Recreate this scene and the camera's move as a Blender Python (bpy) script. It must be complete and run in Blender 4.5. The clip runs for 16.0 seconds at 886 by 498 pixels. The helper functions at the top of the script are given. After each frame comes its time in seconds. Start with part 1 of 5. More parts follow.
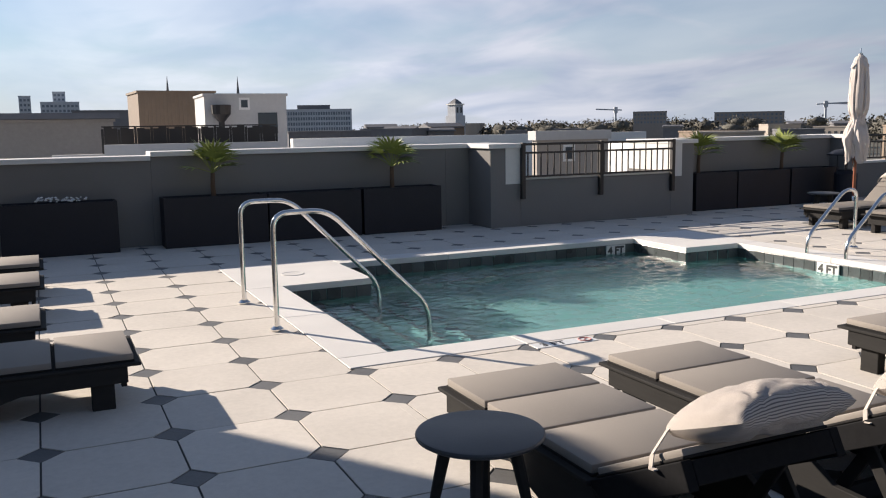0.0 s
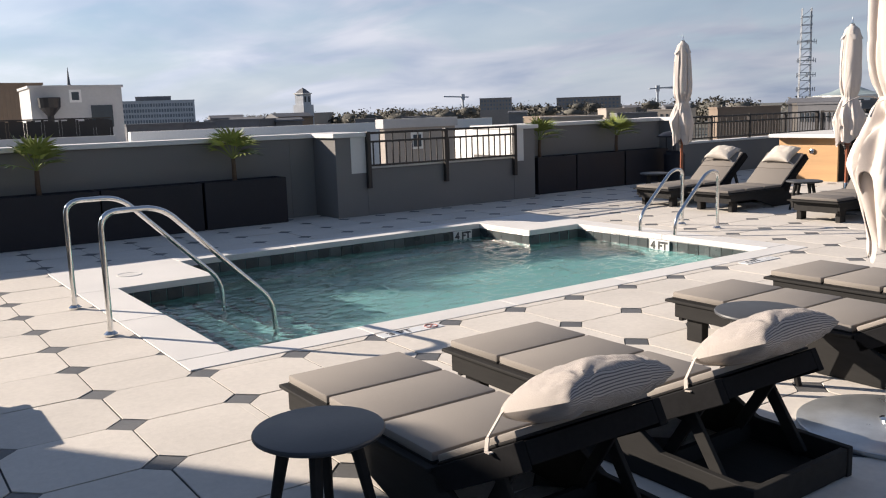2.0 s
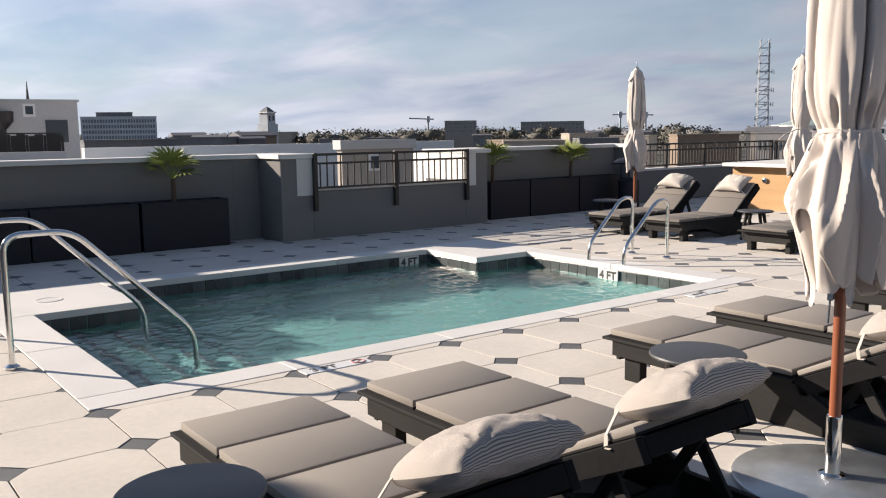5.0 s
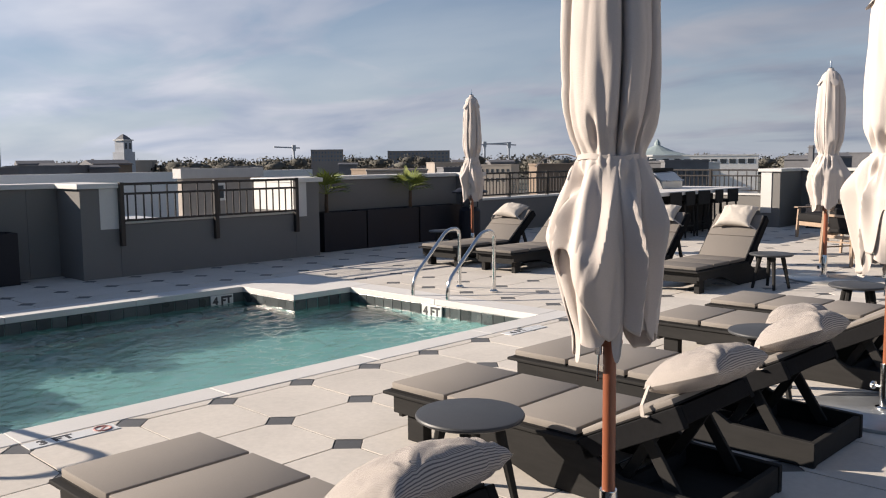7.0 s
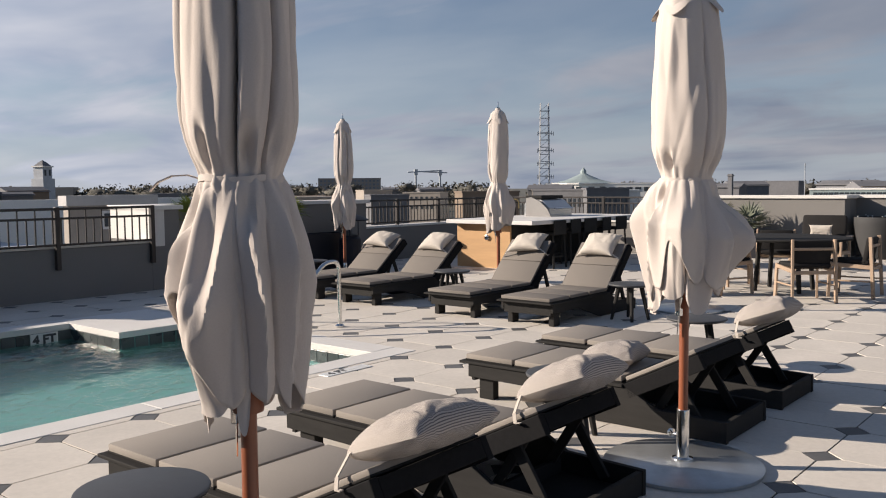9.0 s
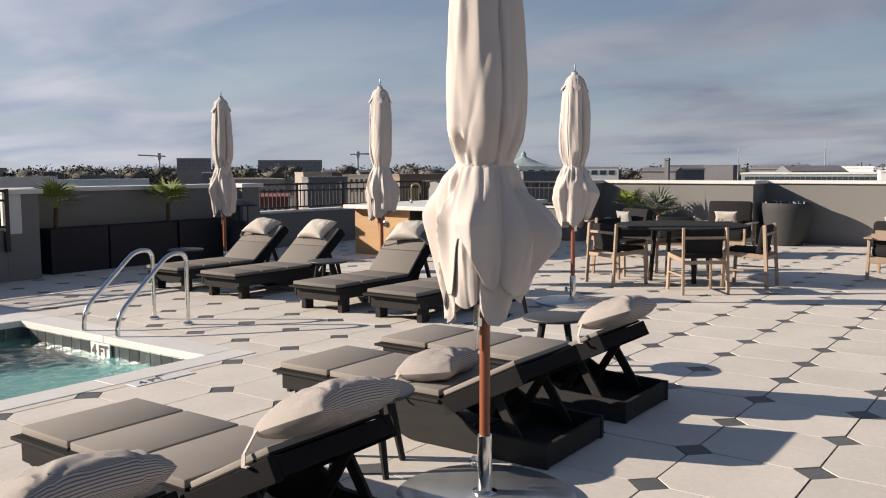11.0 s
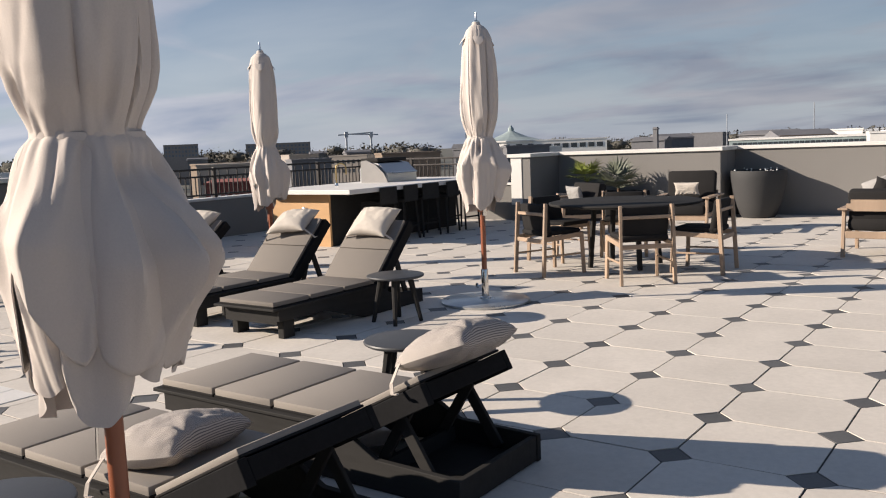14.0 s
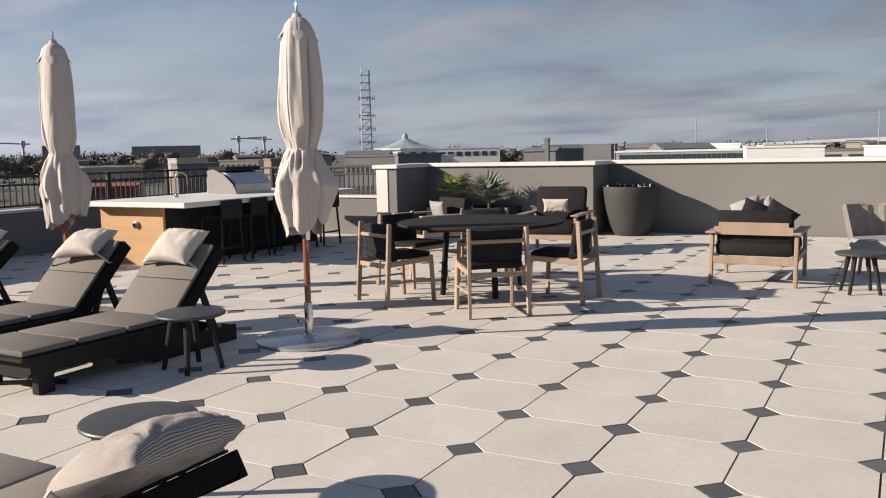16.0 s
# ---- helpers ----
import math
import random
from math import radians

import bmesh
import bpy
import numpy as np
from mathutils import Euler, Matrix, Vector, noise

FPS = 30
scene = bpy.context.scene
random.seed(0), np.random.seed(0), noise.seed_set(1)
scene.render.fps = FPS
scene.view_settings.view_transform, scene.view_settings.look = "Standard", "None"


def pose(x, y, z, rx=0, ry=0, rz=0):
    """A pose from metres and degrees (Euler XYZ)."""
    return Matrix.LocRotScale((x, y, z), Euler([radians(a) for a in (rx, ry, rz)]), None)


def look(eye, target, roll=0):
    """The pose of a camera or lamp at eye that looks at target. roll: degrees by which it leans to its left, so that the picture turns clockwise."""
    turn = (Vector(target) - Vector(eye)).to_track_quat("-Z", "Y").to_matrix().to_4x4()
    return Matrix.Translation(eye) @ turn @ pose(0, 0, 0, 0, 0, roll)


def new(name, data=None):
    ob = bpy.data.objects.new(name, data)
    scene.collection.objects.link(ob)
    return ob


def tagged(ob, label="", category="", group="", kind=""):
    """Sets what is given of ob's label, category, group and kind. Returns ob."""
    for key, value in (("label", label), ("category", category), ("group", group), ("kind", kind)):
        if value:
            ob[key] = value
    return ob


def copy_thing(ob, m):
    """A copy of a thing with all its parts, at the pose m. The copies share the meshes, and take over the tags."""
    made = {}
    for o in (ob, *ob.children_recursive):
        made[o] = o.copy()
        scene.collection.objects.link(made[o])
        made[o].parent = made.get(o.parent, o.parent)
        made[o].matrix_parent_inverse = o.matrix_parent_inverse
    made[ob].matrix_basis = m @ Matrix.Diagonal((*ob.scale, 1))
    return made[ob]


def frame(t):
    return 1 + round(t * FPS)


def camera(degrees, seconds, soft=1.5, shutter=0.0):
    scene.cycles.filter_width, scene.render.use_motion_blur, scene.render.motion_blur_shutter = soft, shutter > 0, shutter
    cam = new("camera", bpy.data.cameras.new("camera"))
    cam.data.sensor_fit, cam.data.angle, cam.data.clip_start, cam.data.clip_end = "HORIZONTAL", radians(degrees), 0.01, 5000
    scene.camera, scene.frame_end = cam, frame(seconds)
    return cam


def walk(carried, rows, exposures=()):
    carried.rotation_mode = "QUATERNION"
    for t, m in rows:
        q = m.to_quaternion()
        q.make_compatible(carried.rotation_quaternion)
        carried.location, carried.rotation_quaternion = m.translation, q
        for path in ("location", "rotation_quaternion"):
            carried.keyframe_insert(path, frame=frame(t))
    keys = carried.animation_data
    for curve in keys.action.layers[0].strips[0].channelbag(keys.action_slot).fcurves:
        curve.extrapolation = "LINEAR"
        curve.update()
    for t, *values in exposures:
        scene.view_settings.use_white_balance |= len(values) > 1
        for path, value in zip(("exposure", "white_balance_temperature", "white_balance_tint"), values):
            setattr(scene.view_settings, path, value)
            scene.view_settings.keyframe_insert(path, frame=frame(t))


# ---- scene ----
cam = camera(54.5, 16.0, soft=1.1)
PATH = [
    (0, (-9.663, -2.507, 1.51), (-8.828, -0.712, 1.227), -0.9),
    (0.5, (-9.647, -2.513, 1.505), (-8.712, -0.768, 1.225), -0.1),
    (1, (-9.61, -2.499, 1.498), (-8.585, -0.807, 1.204), -0.1),
    (1.5, (-9.566, -2.499, 1.506), (-8.466, -0.857, 1.196), -1.4),
    (2, (-9.57, -2.515, 1.512), (-8.447, -0.891, 1.195), -1.9),
    (2.5, (-9.571, -2.489, 1.501), (-8.443, -0.867, 1.187), -1.6),
    (3, (-9.548, -2.473, 1.491), (-8.408, -0.861, 1.174), -1.2),
    (5.5, (-9.024, -2.316, 1.525), (-7.794, -0.759, 1.272), -0.8),
    (6, (-8.808, -2.254, 1.497), (-7.524, -0.742, 1.243), -1.3),
    (6.5, (-8.574, -2.26, 1.496), (-7.249, -0.783, 1.249), -1.3),
    (7, (-8.326, -2.247, 1.5), (-6.897, -0.863, 1.293), -0.6),
    (7.5, (-8.092, -2.282, 1.536), (-6.604, -0.955, 1.382), 0.5),
    (8, (-7.868, -2.394, 1.502), (-6.373, -1.072, 1.371), 0.4),
    (8.5, (-7.618, -2.516, 1.516), (-6.141, -1.177, 1.359), -0.2),
    (9, (-7.264, -2.557, 1.476), (-5.727, -1.286, 1.331), -0.5),
    (9.5, (-7.01, -2.638, 1.476), (-5.416, -1.438, 1.332), -1.4),
    (10, (-6.782, -2.756, 1.507), (-5.18, -1.567, 1.358), -0.7),
    (12.5, (-5.229, -2.728, 1.456), (-3.58, -1.623, 1.216), -0.9),
    (13, (-4.922, -2.724, 1.464), (-3.247, -1.654, 1.242), -1.1),
    (13.5, (-4.607, -2.669, 1.478), (-2.973, -1.534, 1.277), -0.9),
    (14, (-4.279, -2.606, 1.444), (-2.662, -1.454, 1.206), -2.3),
    (14.5, (-3.987, -2.616, 1.466), (-2.33, -1.52, 1.234), -3.5),
    (15, (-3.638, -2.598, 1.485), (-1.943, -1.559, 1.272), -2.2),
    (15.5, (-3.343, -2.544, 1.462), (-1.62, -1.557, 1.229), -1.4),
    (16, (-3.057, -2.5, 1.475), (-1.311, -1.553, 1.246), -1.2),
]
EXPOSURES = [(0, 0.98, 6280, 12), (3, 1.02, 6280, 12), (5.5, 0.96, 6300, 12), (7.5, 0.77, 6300, 12), (9.5, 0.65, 6330, 12), (12.5, 0.77, 6340, 12), (16, 0.72, 6340, 12)]
walk(cam, [(t, look(eye, target, roll)) for t, eye, target, roll in PATH], EXPOSURES)

# ---- world, sun, exposure ----
SUN_AZ, SUN_EL = 124.5, 21.8      # degrees from +x towards +y; height
world = bpy.data.worlds.new("sky")
scene.world = world
world.use_nodes = True
wn, wl = world.node_tree.nodes, world.node_tree.links
wn.clear()


def wnode(kind, **kw):
    n = wn.new(kind)
    for k, v in kw.items():
        n.inputs[k].default_value = v
    return n


sky = wn.new("ShaderNodeTexSky")
sky.sky_type, sky.sun_disc = "NISHITA", False
sky.sun_elevation, sky.sun_rotation = radians(SUN_EL), radians(90 - SUN_AZ)
sky.air_density, sky.dust_density, sky.ozone_density = 1.0, 0.1, 3.0
coord = wn.new("ShaderNodeTexCoord")
sep = wn.new("ShaderNodeSeparateXYZ")
wl.new(coord.outputs["Generated"], sep.inputs[0])
# cloud deck: the view's direction divided by its height gives streaks that close up at the horizon
up = wn.new("ShaderNodeMath")
up.operation = "MAXIMUM"
wl.new(sep.outputs["Z"], up.inputs[0])
up.inputs[1].default_value = 0.0
lift = wn.new("ShaderNodeMath")
lift.operation = "ADD"
wl.new(up.outputs[0], lift.inputs[0])
lift.inputs[1].default_value = 0.16
deck = wn.new("ShaderNodeVectorMath")
deck.operation = "DIVIDE"
wl.new(coord.outputs["Generated"], deck.inputs[0])
wl.new(lift.outputs[0], deck.inputs[1])
turn = wn.new("ShaderNodeMapping")
turn.inputs["Rotation"].default_value = (0, 0, radians(-35))
turn.inputs["Scale"].default_value = (1.0, 0.66, 1.0)
turn.inputs["Location"].default_value = (0.9, 1.35, 0)
wl.new(deck.outputs[0], turn.inputs["Vector"])
big = wnode("ShaderNodeTexNoise", Scale=1.25, Detail=7.0, Roughness=0.52, Distortion=0.5)
wl.new(turn.outputs[0], big.inputs["Vector"])
cover = wn.new("ShaderNodeValToRGB")
cover.color_ramp.elements[0].position, cover.color_ramp.elements[1].position = 0.40, 0.53
cover.color_ramp.elements[0].color, cover.color_ramp.elements[1].color = (0.44, 0.44, 0.44, 1), (0.98, 0.98, 0.98, 1)
wl.new(big.outputs["Fac"], cover.inputs[0])
fine = wnode("ShaderNodeTexNoise", Scale=1.6, Detail=4.0, Roughness=0.50, Distortion=0.3)
wl.new(turn.outputs[0], fine.inputs["Vector"])
body = wn.new("ShaderNodeValToRGB")
body.color_ramp.elements[0].position, body.color_ramp.elements[1].position = 0.32, 0.66
body.color_ramp.elements[0].color, body.color_ramp.elements[1].color = (0.58, 0.67, 0.84, 1), (0.98, 1.0, 1.08, 1)
wl.new(fine.outputs["Fac"], body.inputs[0])
# clouds turn greyer away from the sun, towards the east
east = wn.new("ShaderNodeMapRange")
east.inputs["From Min"].default_value, east.inputs["From Max"].default_value = 0.0, 1.0
east.inputs["To Min"].default_value, east.inputs["To Max"].default_value = 1.0, 0.42
wl.new(sep.outputs["X"], east.inputs["Value"])
# and darker with the sun behind one's back, towards the south
south = wn.new("ShaderNodeMapRange")
south.inputs["From Min"].default_value, south.inputs["From Max"].default_value = -0.8, 0.1
south.inputs["To Min"].default_value, south.inputs["To Max"].default_value = 0.43, 1.0
wl.new(sep.outputs["Y"], south.inputs["Value"])
dim = wn.new("ShaderNodeMath")
dim.operation = "MULTIPLY"
wl.new(east.outputs[0], dim.inputs[0])
wl.new(south.outputs[0], dim.inputs[1])
shade = wn.new("ShaderNodeVectorMath")
shade.operation = "SCALE"
wl.new(body.outputs[0], shade.inputs[0])
wl.new(dim.outputs[0], shade.inputs["Scale"])
# pale haze low over the horizon
haze = wn.new("ShaderNodeMapRange")
haze.inputs["From Min"].default_value, haze.inputs["From Max"].default_value = 0.0, 0.16
haze.inputs["To Min"].default_value, haze.inputs["To Max"].default_value = 0.75, 0.0
wl.new(up.outputs[0], haze.inputs["Value"])
bg_blue = wnode("ShaderNodeBackground", Strength=0.049)
wl.new(sky.outputs[0], bg_blue.inputs["Color"])
bg_haze = wnode("ShaderNodeBackground", Strength=0.36, Color=(0.74, 0.84, 1.0, 1))
hz = wn.new("ShaderNodeMath")
hz.operation = "MULTIPLY"
hz.inputs[1].default_value = 0.36
wl.new(south.outputs[0], hz.inputs[0])
wl.new(hz.outputs[0], bg_haze.inputs["Strength"])
bg_sky = wn.new("ShaderNodeMixShader")
wl.new(haze.outputs[0], bg_sky.inputs[0])
wl.new(bg_blue.outputs[0], bg_sky.inputs[1])
wl.new(bg_haze.outputs[0], bg_sky.inputs[2])
# the cloud sheet thins out overhead
thin = wn.new("ShaderNodeMapRange")
thin.inputs["From Min"].default_value, thin.inputs["From Max"].default_value = 0.30, 0.65
thin.inputs["To Min"].default_value, thin.inputs["To Max"].default_value = 1.0, 0.3
wl.new(up.outputs[0], thin.inputs["Value"])
cov = wn.new("ShaderNodeMath")
cov.operation = "MULTIPLY"
wl.new(cover.outputs[0], cov.inputs[0])
wl.new(thin.outputs[0], cov.inputs[1])
# and lies open towards the north
north = wn.new("ShaderNodeMapRange")
north.inputs["From Min"].default_value, north.inputs["From Max"].default_value = -0.05, 0.40
north.inputs["To Min"].default_value, north.inputs["To Max"].default_value = 0.30, 1.0
wl.new(sep.outputs["X"], north.inputs["Value"])
gap = wn.new("ShaderNodeMath")
gap.operation = "MULTIPLY"
wl.new(cov.outputs[0], gap.inputs[0])
wl.new(north.outputs[0], gap.inputs[1])
bg_cloud = wnode("ShaderNodeBackground", Strength=0.53)
wl.new(shade.outputs[0], bg_cloud.inputs["Color"])
mixs = wn.new("ShaderNodeMixShader")
wl.new(gap.outputs[0], mixs.inputs[0])
wl.new(bg_sky.outputs[0], mixs.inputs[1])
wl.new(bg_cloud.outputs[0], mixs.inputs[2])
wo = wn.new("ShaderNodeOutputWorld")
wl.new(mixs.outputs[0], wo.inputs["Surface"])

sun = new("sun", bpy.data.lights.new("sun", "SUN"))
sun.data.energy, sun.data.angle, sun.data.color = 4.85, radians(0.53), (1.0, 0.865, 0.705)
to_sun = Vector((math.cos(radians(SUN_EL)) * math.cos(radians(SUN_AZ)), math.cos(radians(SUN_EL)) * math.sin(radians(SUN_AZ)), math.sin(radians(SUN_EL))))
sun.matrix_world = look(to_sun * 60, (0, 0, 0))


# ---- materials ----
def material(name, base, rough=0.6, metal=0.0, vary=0.12, grain=40.0, stain=1.2, bump=0.15, stretch=(1, 1, 1), spread=0.0, coat=0.0):
    """Base colour with fine grain, broad stains and, with spread, a shift from piece to piece."""
    m = bpy.data.materials.new(name)
    m.use_nodes = True
    n, l = m.node_tree.nodes, m.node_tree.links
    b = n["Principled BSDF"]
    b.inputs["Roughness"].default_value, b.inputs["Metallic"].default_value = rough, metal
    b.inputs["Coat Weight"].default_value = coat
    tc = n.new("ShaderNodeTexCoord")
    mp = n.new("ShaderNodeMapping")
    mp.inputs["Scale"].default_value = stretch
    l.new(tc.outputs["Object"], mp.inputs["Vector"])
    info = n.new("ShaderNodeObjectInfo")
    off = n.new("ShaderNodeVectorMath")
    off.operation = "MULTIPLY_ADD"
    l.new(info.outputs["Random"], off.inputs[0])
    off.inputs[1].default_value = (37.0, 19.0, 11.0)
    l.new(mp.outputs[0], off.inputs[2])
    a = n.new("ShaderNodeTexNoise")
    a.inputs["Scale"].default_value, a.inputs["Detail"].default_value, a.inputs["Roughness"].default_value = grain, 6.0, 0.65
    c = n.new("ShaderNodeTexNoise")
    c.inputs["Scale"].default_value, c.inputs["Detail"].default_value = stain, 5.0
    for t in (a, c):
        l.new(off.outputs[0], t.inputs["Vector"])
    add = n.new("ShaderNodeMath")
    add.operation = "ADD"
    l.new(a.outputs["Fac"], add.inputs[0])
    l.new(c.outputs["Fac"], add.inputs[1])
    rng = n.new("ShaderNodeMapRange")
    rng.inputs["From Min"].default_value, rng.inputs["From Max"].default_value = 0.55, 1.45
    rng.inputs["To Min"].default_value, rng.inputs["To Max"].default_value = 1 - vary, 1 + vary
    l.new(add.outputs[0], rng.inputs["Value"])
    piece = n.new("ShaderNodeMapRange")
    piece.inputs["To Min"].default_value, piece.inputs["To Max"].default_value = 1 - spread, 1 + spread
    l.new(info.outputs["Random"], piece.inputs["Value"])
    mul = n.new("ShaderNodeMath")
    mul.operation = "MULTIPLY"
    l.new(rng.outputs[0], mul.inputs[0])
    l.new(piece.outputs[0], mul.inputs[1])
    col = n.new("ShaderNodeVectorMath")
    col.operation = "SCALE"
    col.inputs[0].default_value = base
    l.new(mul.outputs[0], col.inputs["Scale"])
    l.new(col.outputs[0], b.inputs["Base Color"])
    if bump:
        bp = n.new("ShaderNodeBump")
        bp.inputs["Strength"].default_value, bp.inputs["Distance"].default_value = bump, 0.004
        l.new(a.outputs["Fac"], bp.inputs["Height"])
        l.new(bp.outputs[0], b.inputs["Normal"])
    rr = n.new("ShaderNodeMapRange")
    rr.inputs["To Min"].default_value, rr.inputs["To Max"].default_value = max(0.02, rough - 0.12), min(1.0, rough + 0.1)
    l.new(c.outputs["Fac"], rr.inputs["Value"])
    l.new(rr.outputs[0], b.inputs["Roughness"])
    return m


PAVER = material("paver_concrete", (0.625, 0.58, 0.52), 0.8, vary=0.13, grain=26, stain=2.0, bump=0.35, spread=0.05)
INSET = material("slate_inset", (0.105, 0.105, 0.105), 0.6, vary=0.22, grain=45, stain=5, bump=0.4, spread=0.2)
BED = material("joint_bed", (0.05, 0.048, 0.045), 0.95, vary=0.3, grain=60)
COPING = material("white_coping", (0.68, 0.66, 0.63), 0.65, vary=0.08, grain=70, stain=2.5, bump=0.25, spread=0.03)
STUCCO = material("taupe_stucco", (0.198, 0.190, 0.180), 0.9, vary=0.12, grain=120, stain=0.7, bump=0.5)
CAP = material("white_cap", (0.64, 0.625, 0.595), 0.6, vary=0.08, grain=40, stain=1.0, bump=0.12)
PLANTER = material("black_planter", (0.020, 0.020, 0.026), 0.5, vary=0.25, grain=60, stain=2, bump=0.15)
BRONZE = material("dark_bronze_metal", (0.035, 0.03, 0.028), 0.45, 0.3, vary=0.2, grain=50, bump=0.05)
STEEL = material("polished_steel", (0.72, 0.71, 0.69), 0.14, 1.0, vary=0.05, grain=20, bump=0.0)
GALV = material("grey_umbrella_base", (0.50, 0.52, 0.53), 0.32, 0.75, vary=0.22, grain=12, stain=5, bump=0.06)
CHAR = material("charcoal_lounger_paint", (0.034, 0.033, 0.032), 0.7, vary=0.25, grain=30, stain=3, bump=0.15, stretch=(1, 0.15, 1))
TABLE = material("charcoal_table_paint", (0.05, 0.052, 0.056), 0.5, vary=0.15, grain=50, stain=4, bump=0.1)
PAD = material("taupe_sling_pad", (0.268, 0.241, 0.213), 0.78, vary=0.10, grain=160, stain=2.0, bump=0.3)
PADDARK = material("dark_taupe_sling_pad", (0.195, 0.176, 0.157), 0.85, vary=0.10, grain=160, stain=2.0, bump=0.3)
LINEN = material("cream_canvas", (0.565, 0.508, 0.465), 0.9, vary=0.07, grain=180, stain=3.0, bump=0.25)
PILLOW = material("cream_pillow", (0.52, 0.475, 0.42), 0.92, vary=0.08, grain=150, stain=4.0, bump=0.35)
TEAKRED = material("reddish_wood_pole", (0.26, 0.08, 0.035), 0.42, vary=0.25, grain=18, stain=4, bump=0.1, stretch=(1, 1, 0.06), coat=0.2)
TEAK = material("pale_teak", (0.36, 0.262, 0.185), 0.55, vary=0.22, grain=14, stain=3, bump=0.15, stretch=(1, 1, 0.12))
BARWOOD = material("golden_bar_wood", (0.50, 0.30, 0.14), 0.5, vary=0.2, grain=9, stain=1.6, bump=0.12, stretch=(1, 0.1, 1))
RAILBLACK = material("black_back_frame", (0.017, 0.017, 0.018), 0.8, vary=0.25, grain=40, stain=3, bump=0.1)
DARKFAB = material("black_outdoor_fabric", (0.022, 0.021, 0.021), 0.9, vary=0.25, grain=140, stain=4, bump=0.3)
GREYFAB = material("grey_outdoor_fabric", (0.30, 0.29, 0.28), 0.9, vary=0.15, grain=120, stain=4, bump=0.3)
WICKER = material("pale_wicker", (0.27, 0.245, 0.215), 0.85, vary=0.3, grain=60, stain=8, bump=0.8)
URN = material("grey_fibrestone", (0.042, 0.042, 0.043), 0.8, vary=0.2, grain=60, stain=2, bump=0.3)
BANDTILE = material("waterline_tile", (0.075, 0.085, 0.086), 0.3, vary=0.3, grain=8, stain=3, bump=0.1, spread=0.35)
PLASTER = material("pool_plaster", (0.128, 0.24, 0.236), 0.7, vary=0.06, grain=30, stain=1.5, bump=0.1)
PALM = material("palm_green", (0.20, 0.235, 0.05), 0.55, vary=0.35, grain=20, stain=6, bump=0.1)
AGAVE = material("grey_green_frond", (0.13, 0.145, 0.105), 0.6, vary=0.3, grain=20, stain=6, bump=0.1)
TRUNK = material("palm_trunk", (0.10, 0.065, 0.04), 0.95, vary=0.35, grain=30, stain=8, bump=0.6)
SOIL = material("planter_soil", (0.035, 0.026, 0.02), 1.0, vary=0.4, grain=60, bump=0.8)
PETAL = material("white_petal", (0.8, 0.8, 0.78), 0.8, vary=0.1, grain=30, bump=0.0)
MARK = material("black_marking", (0.06, 0.06, 0.06), 0.6, vary=0.2, grain=60, bump=0.0)
REDMARK = material("red_marking", (0.40, 0.17, 0.15), 0.6, vary=0.2, grain=60, bump=0.0)
MARKTILE = material("white_marker_tile", (0.72, 0.72, 0.70), 0.3, vary=0.05, grain=30, bump=0.0)
WHITEWALL = material("white_painted_wall", (0.80, 0.78, 0.74), 0.8, vary=0.1, grain=10, stain=0.4, bump=0.1)
TANWALL = material("tan_brick_wall", (0.36, 0.315, 0.27), 0.85, vary=0.15, grain=6, stain=0.3, bump=0.2)
BROWNWALL = material("brown_metal_wall", (0.20, 0.15, 0.11), 0.8, vary=0.15, grain=3, stain=0.3, bump=0.1)
GREYWALL = material("grey_city_wall", (0.50, 0.52, 0.55), 0.8, vary=0.2, grain=1.0, stain=0.1, bump=0.0)
DARKROOF = material("dark_city_roof", (0.15, 0.15, 0.16), 0.8, vary=0.25, grain=1.0, stain=0.1, bump=0.0)
CITYGLASS = material("dark_window_glass", (0.05, 0.06, 0.07), 0.15, vary=0.2, grain=1.0, stain=0.1, bump=0.0)
GROUND = material("city_ground", (0.10, 0.10, 0.085), 0.95, vary=0.5, grain=0.05, stain=0.01, bump=0.0)
HAZEBROWN = material("brown_brick_in_haze", (0.27, 0.24, 0.22), 0.9, vary=0.15, grain=1.0, stain=0.1, bump=0.0)
BRASS = material("brushed_brass", (0.55, 0.40, 0.18), 0.28, 0.95, vary=0.1, grain=30, bump=0.0)
# lightened leaf colour: the haze over the far woods is painted in
FOLIAGE = material("far_foliage", (0.135, 0.130, 0.115), 1.0, vary=0.4, grain=0.4, stain=0.05, bump=0.0)
PALEGREEN = material("pale_green_roof", (0.30, 0.36, 0.36), 0.6, vary=0.15, grain=1.0, stain=0.2, bump=0.0)
# mast steel kept pale: distance haze is mixed into the colour
MASTGREY = material("haze_paled_mast_steel", (0.34, 0.36, 0.39), 0.7, 0.2, vary=0.2, grain=1.0, bump=0.0)
FARGLASS = material("far_window_glass", (0.17, 0.20, 0.24), 0.3, vary=0.2, grain=1.0, stain=0.1, bump=0.0)
PALEWALL = material("pale_rendered_wall", (0.52, 0.50, 0.48), 0.85, vary=0.1, grain=6, stain=0.3, bump=0.1)
CLOTHRED = material("red_roof", (0.25, 0.07, 0.05), 0.8, vary=0.2, grain=1.0, bump=0.0)


for m_, k_ in ((CHAR, 0.06), (RAILBLACK, 0.03), (DARKFAB, 0.15), (PAD, 0.25), (PAVER, 0.25), (FOLIAGE, 0.0), (PADDARK, 0.2), (LINEN, 0.2), (PILLOW, 0.2), (STUCCO, 0.25), (PLANTER, 0.25), (GREYFAB, 0.2)):
    m_.node_tree.nodes["Principled BSDF"].inputs["Specular IOR Level"].default_value = k_


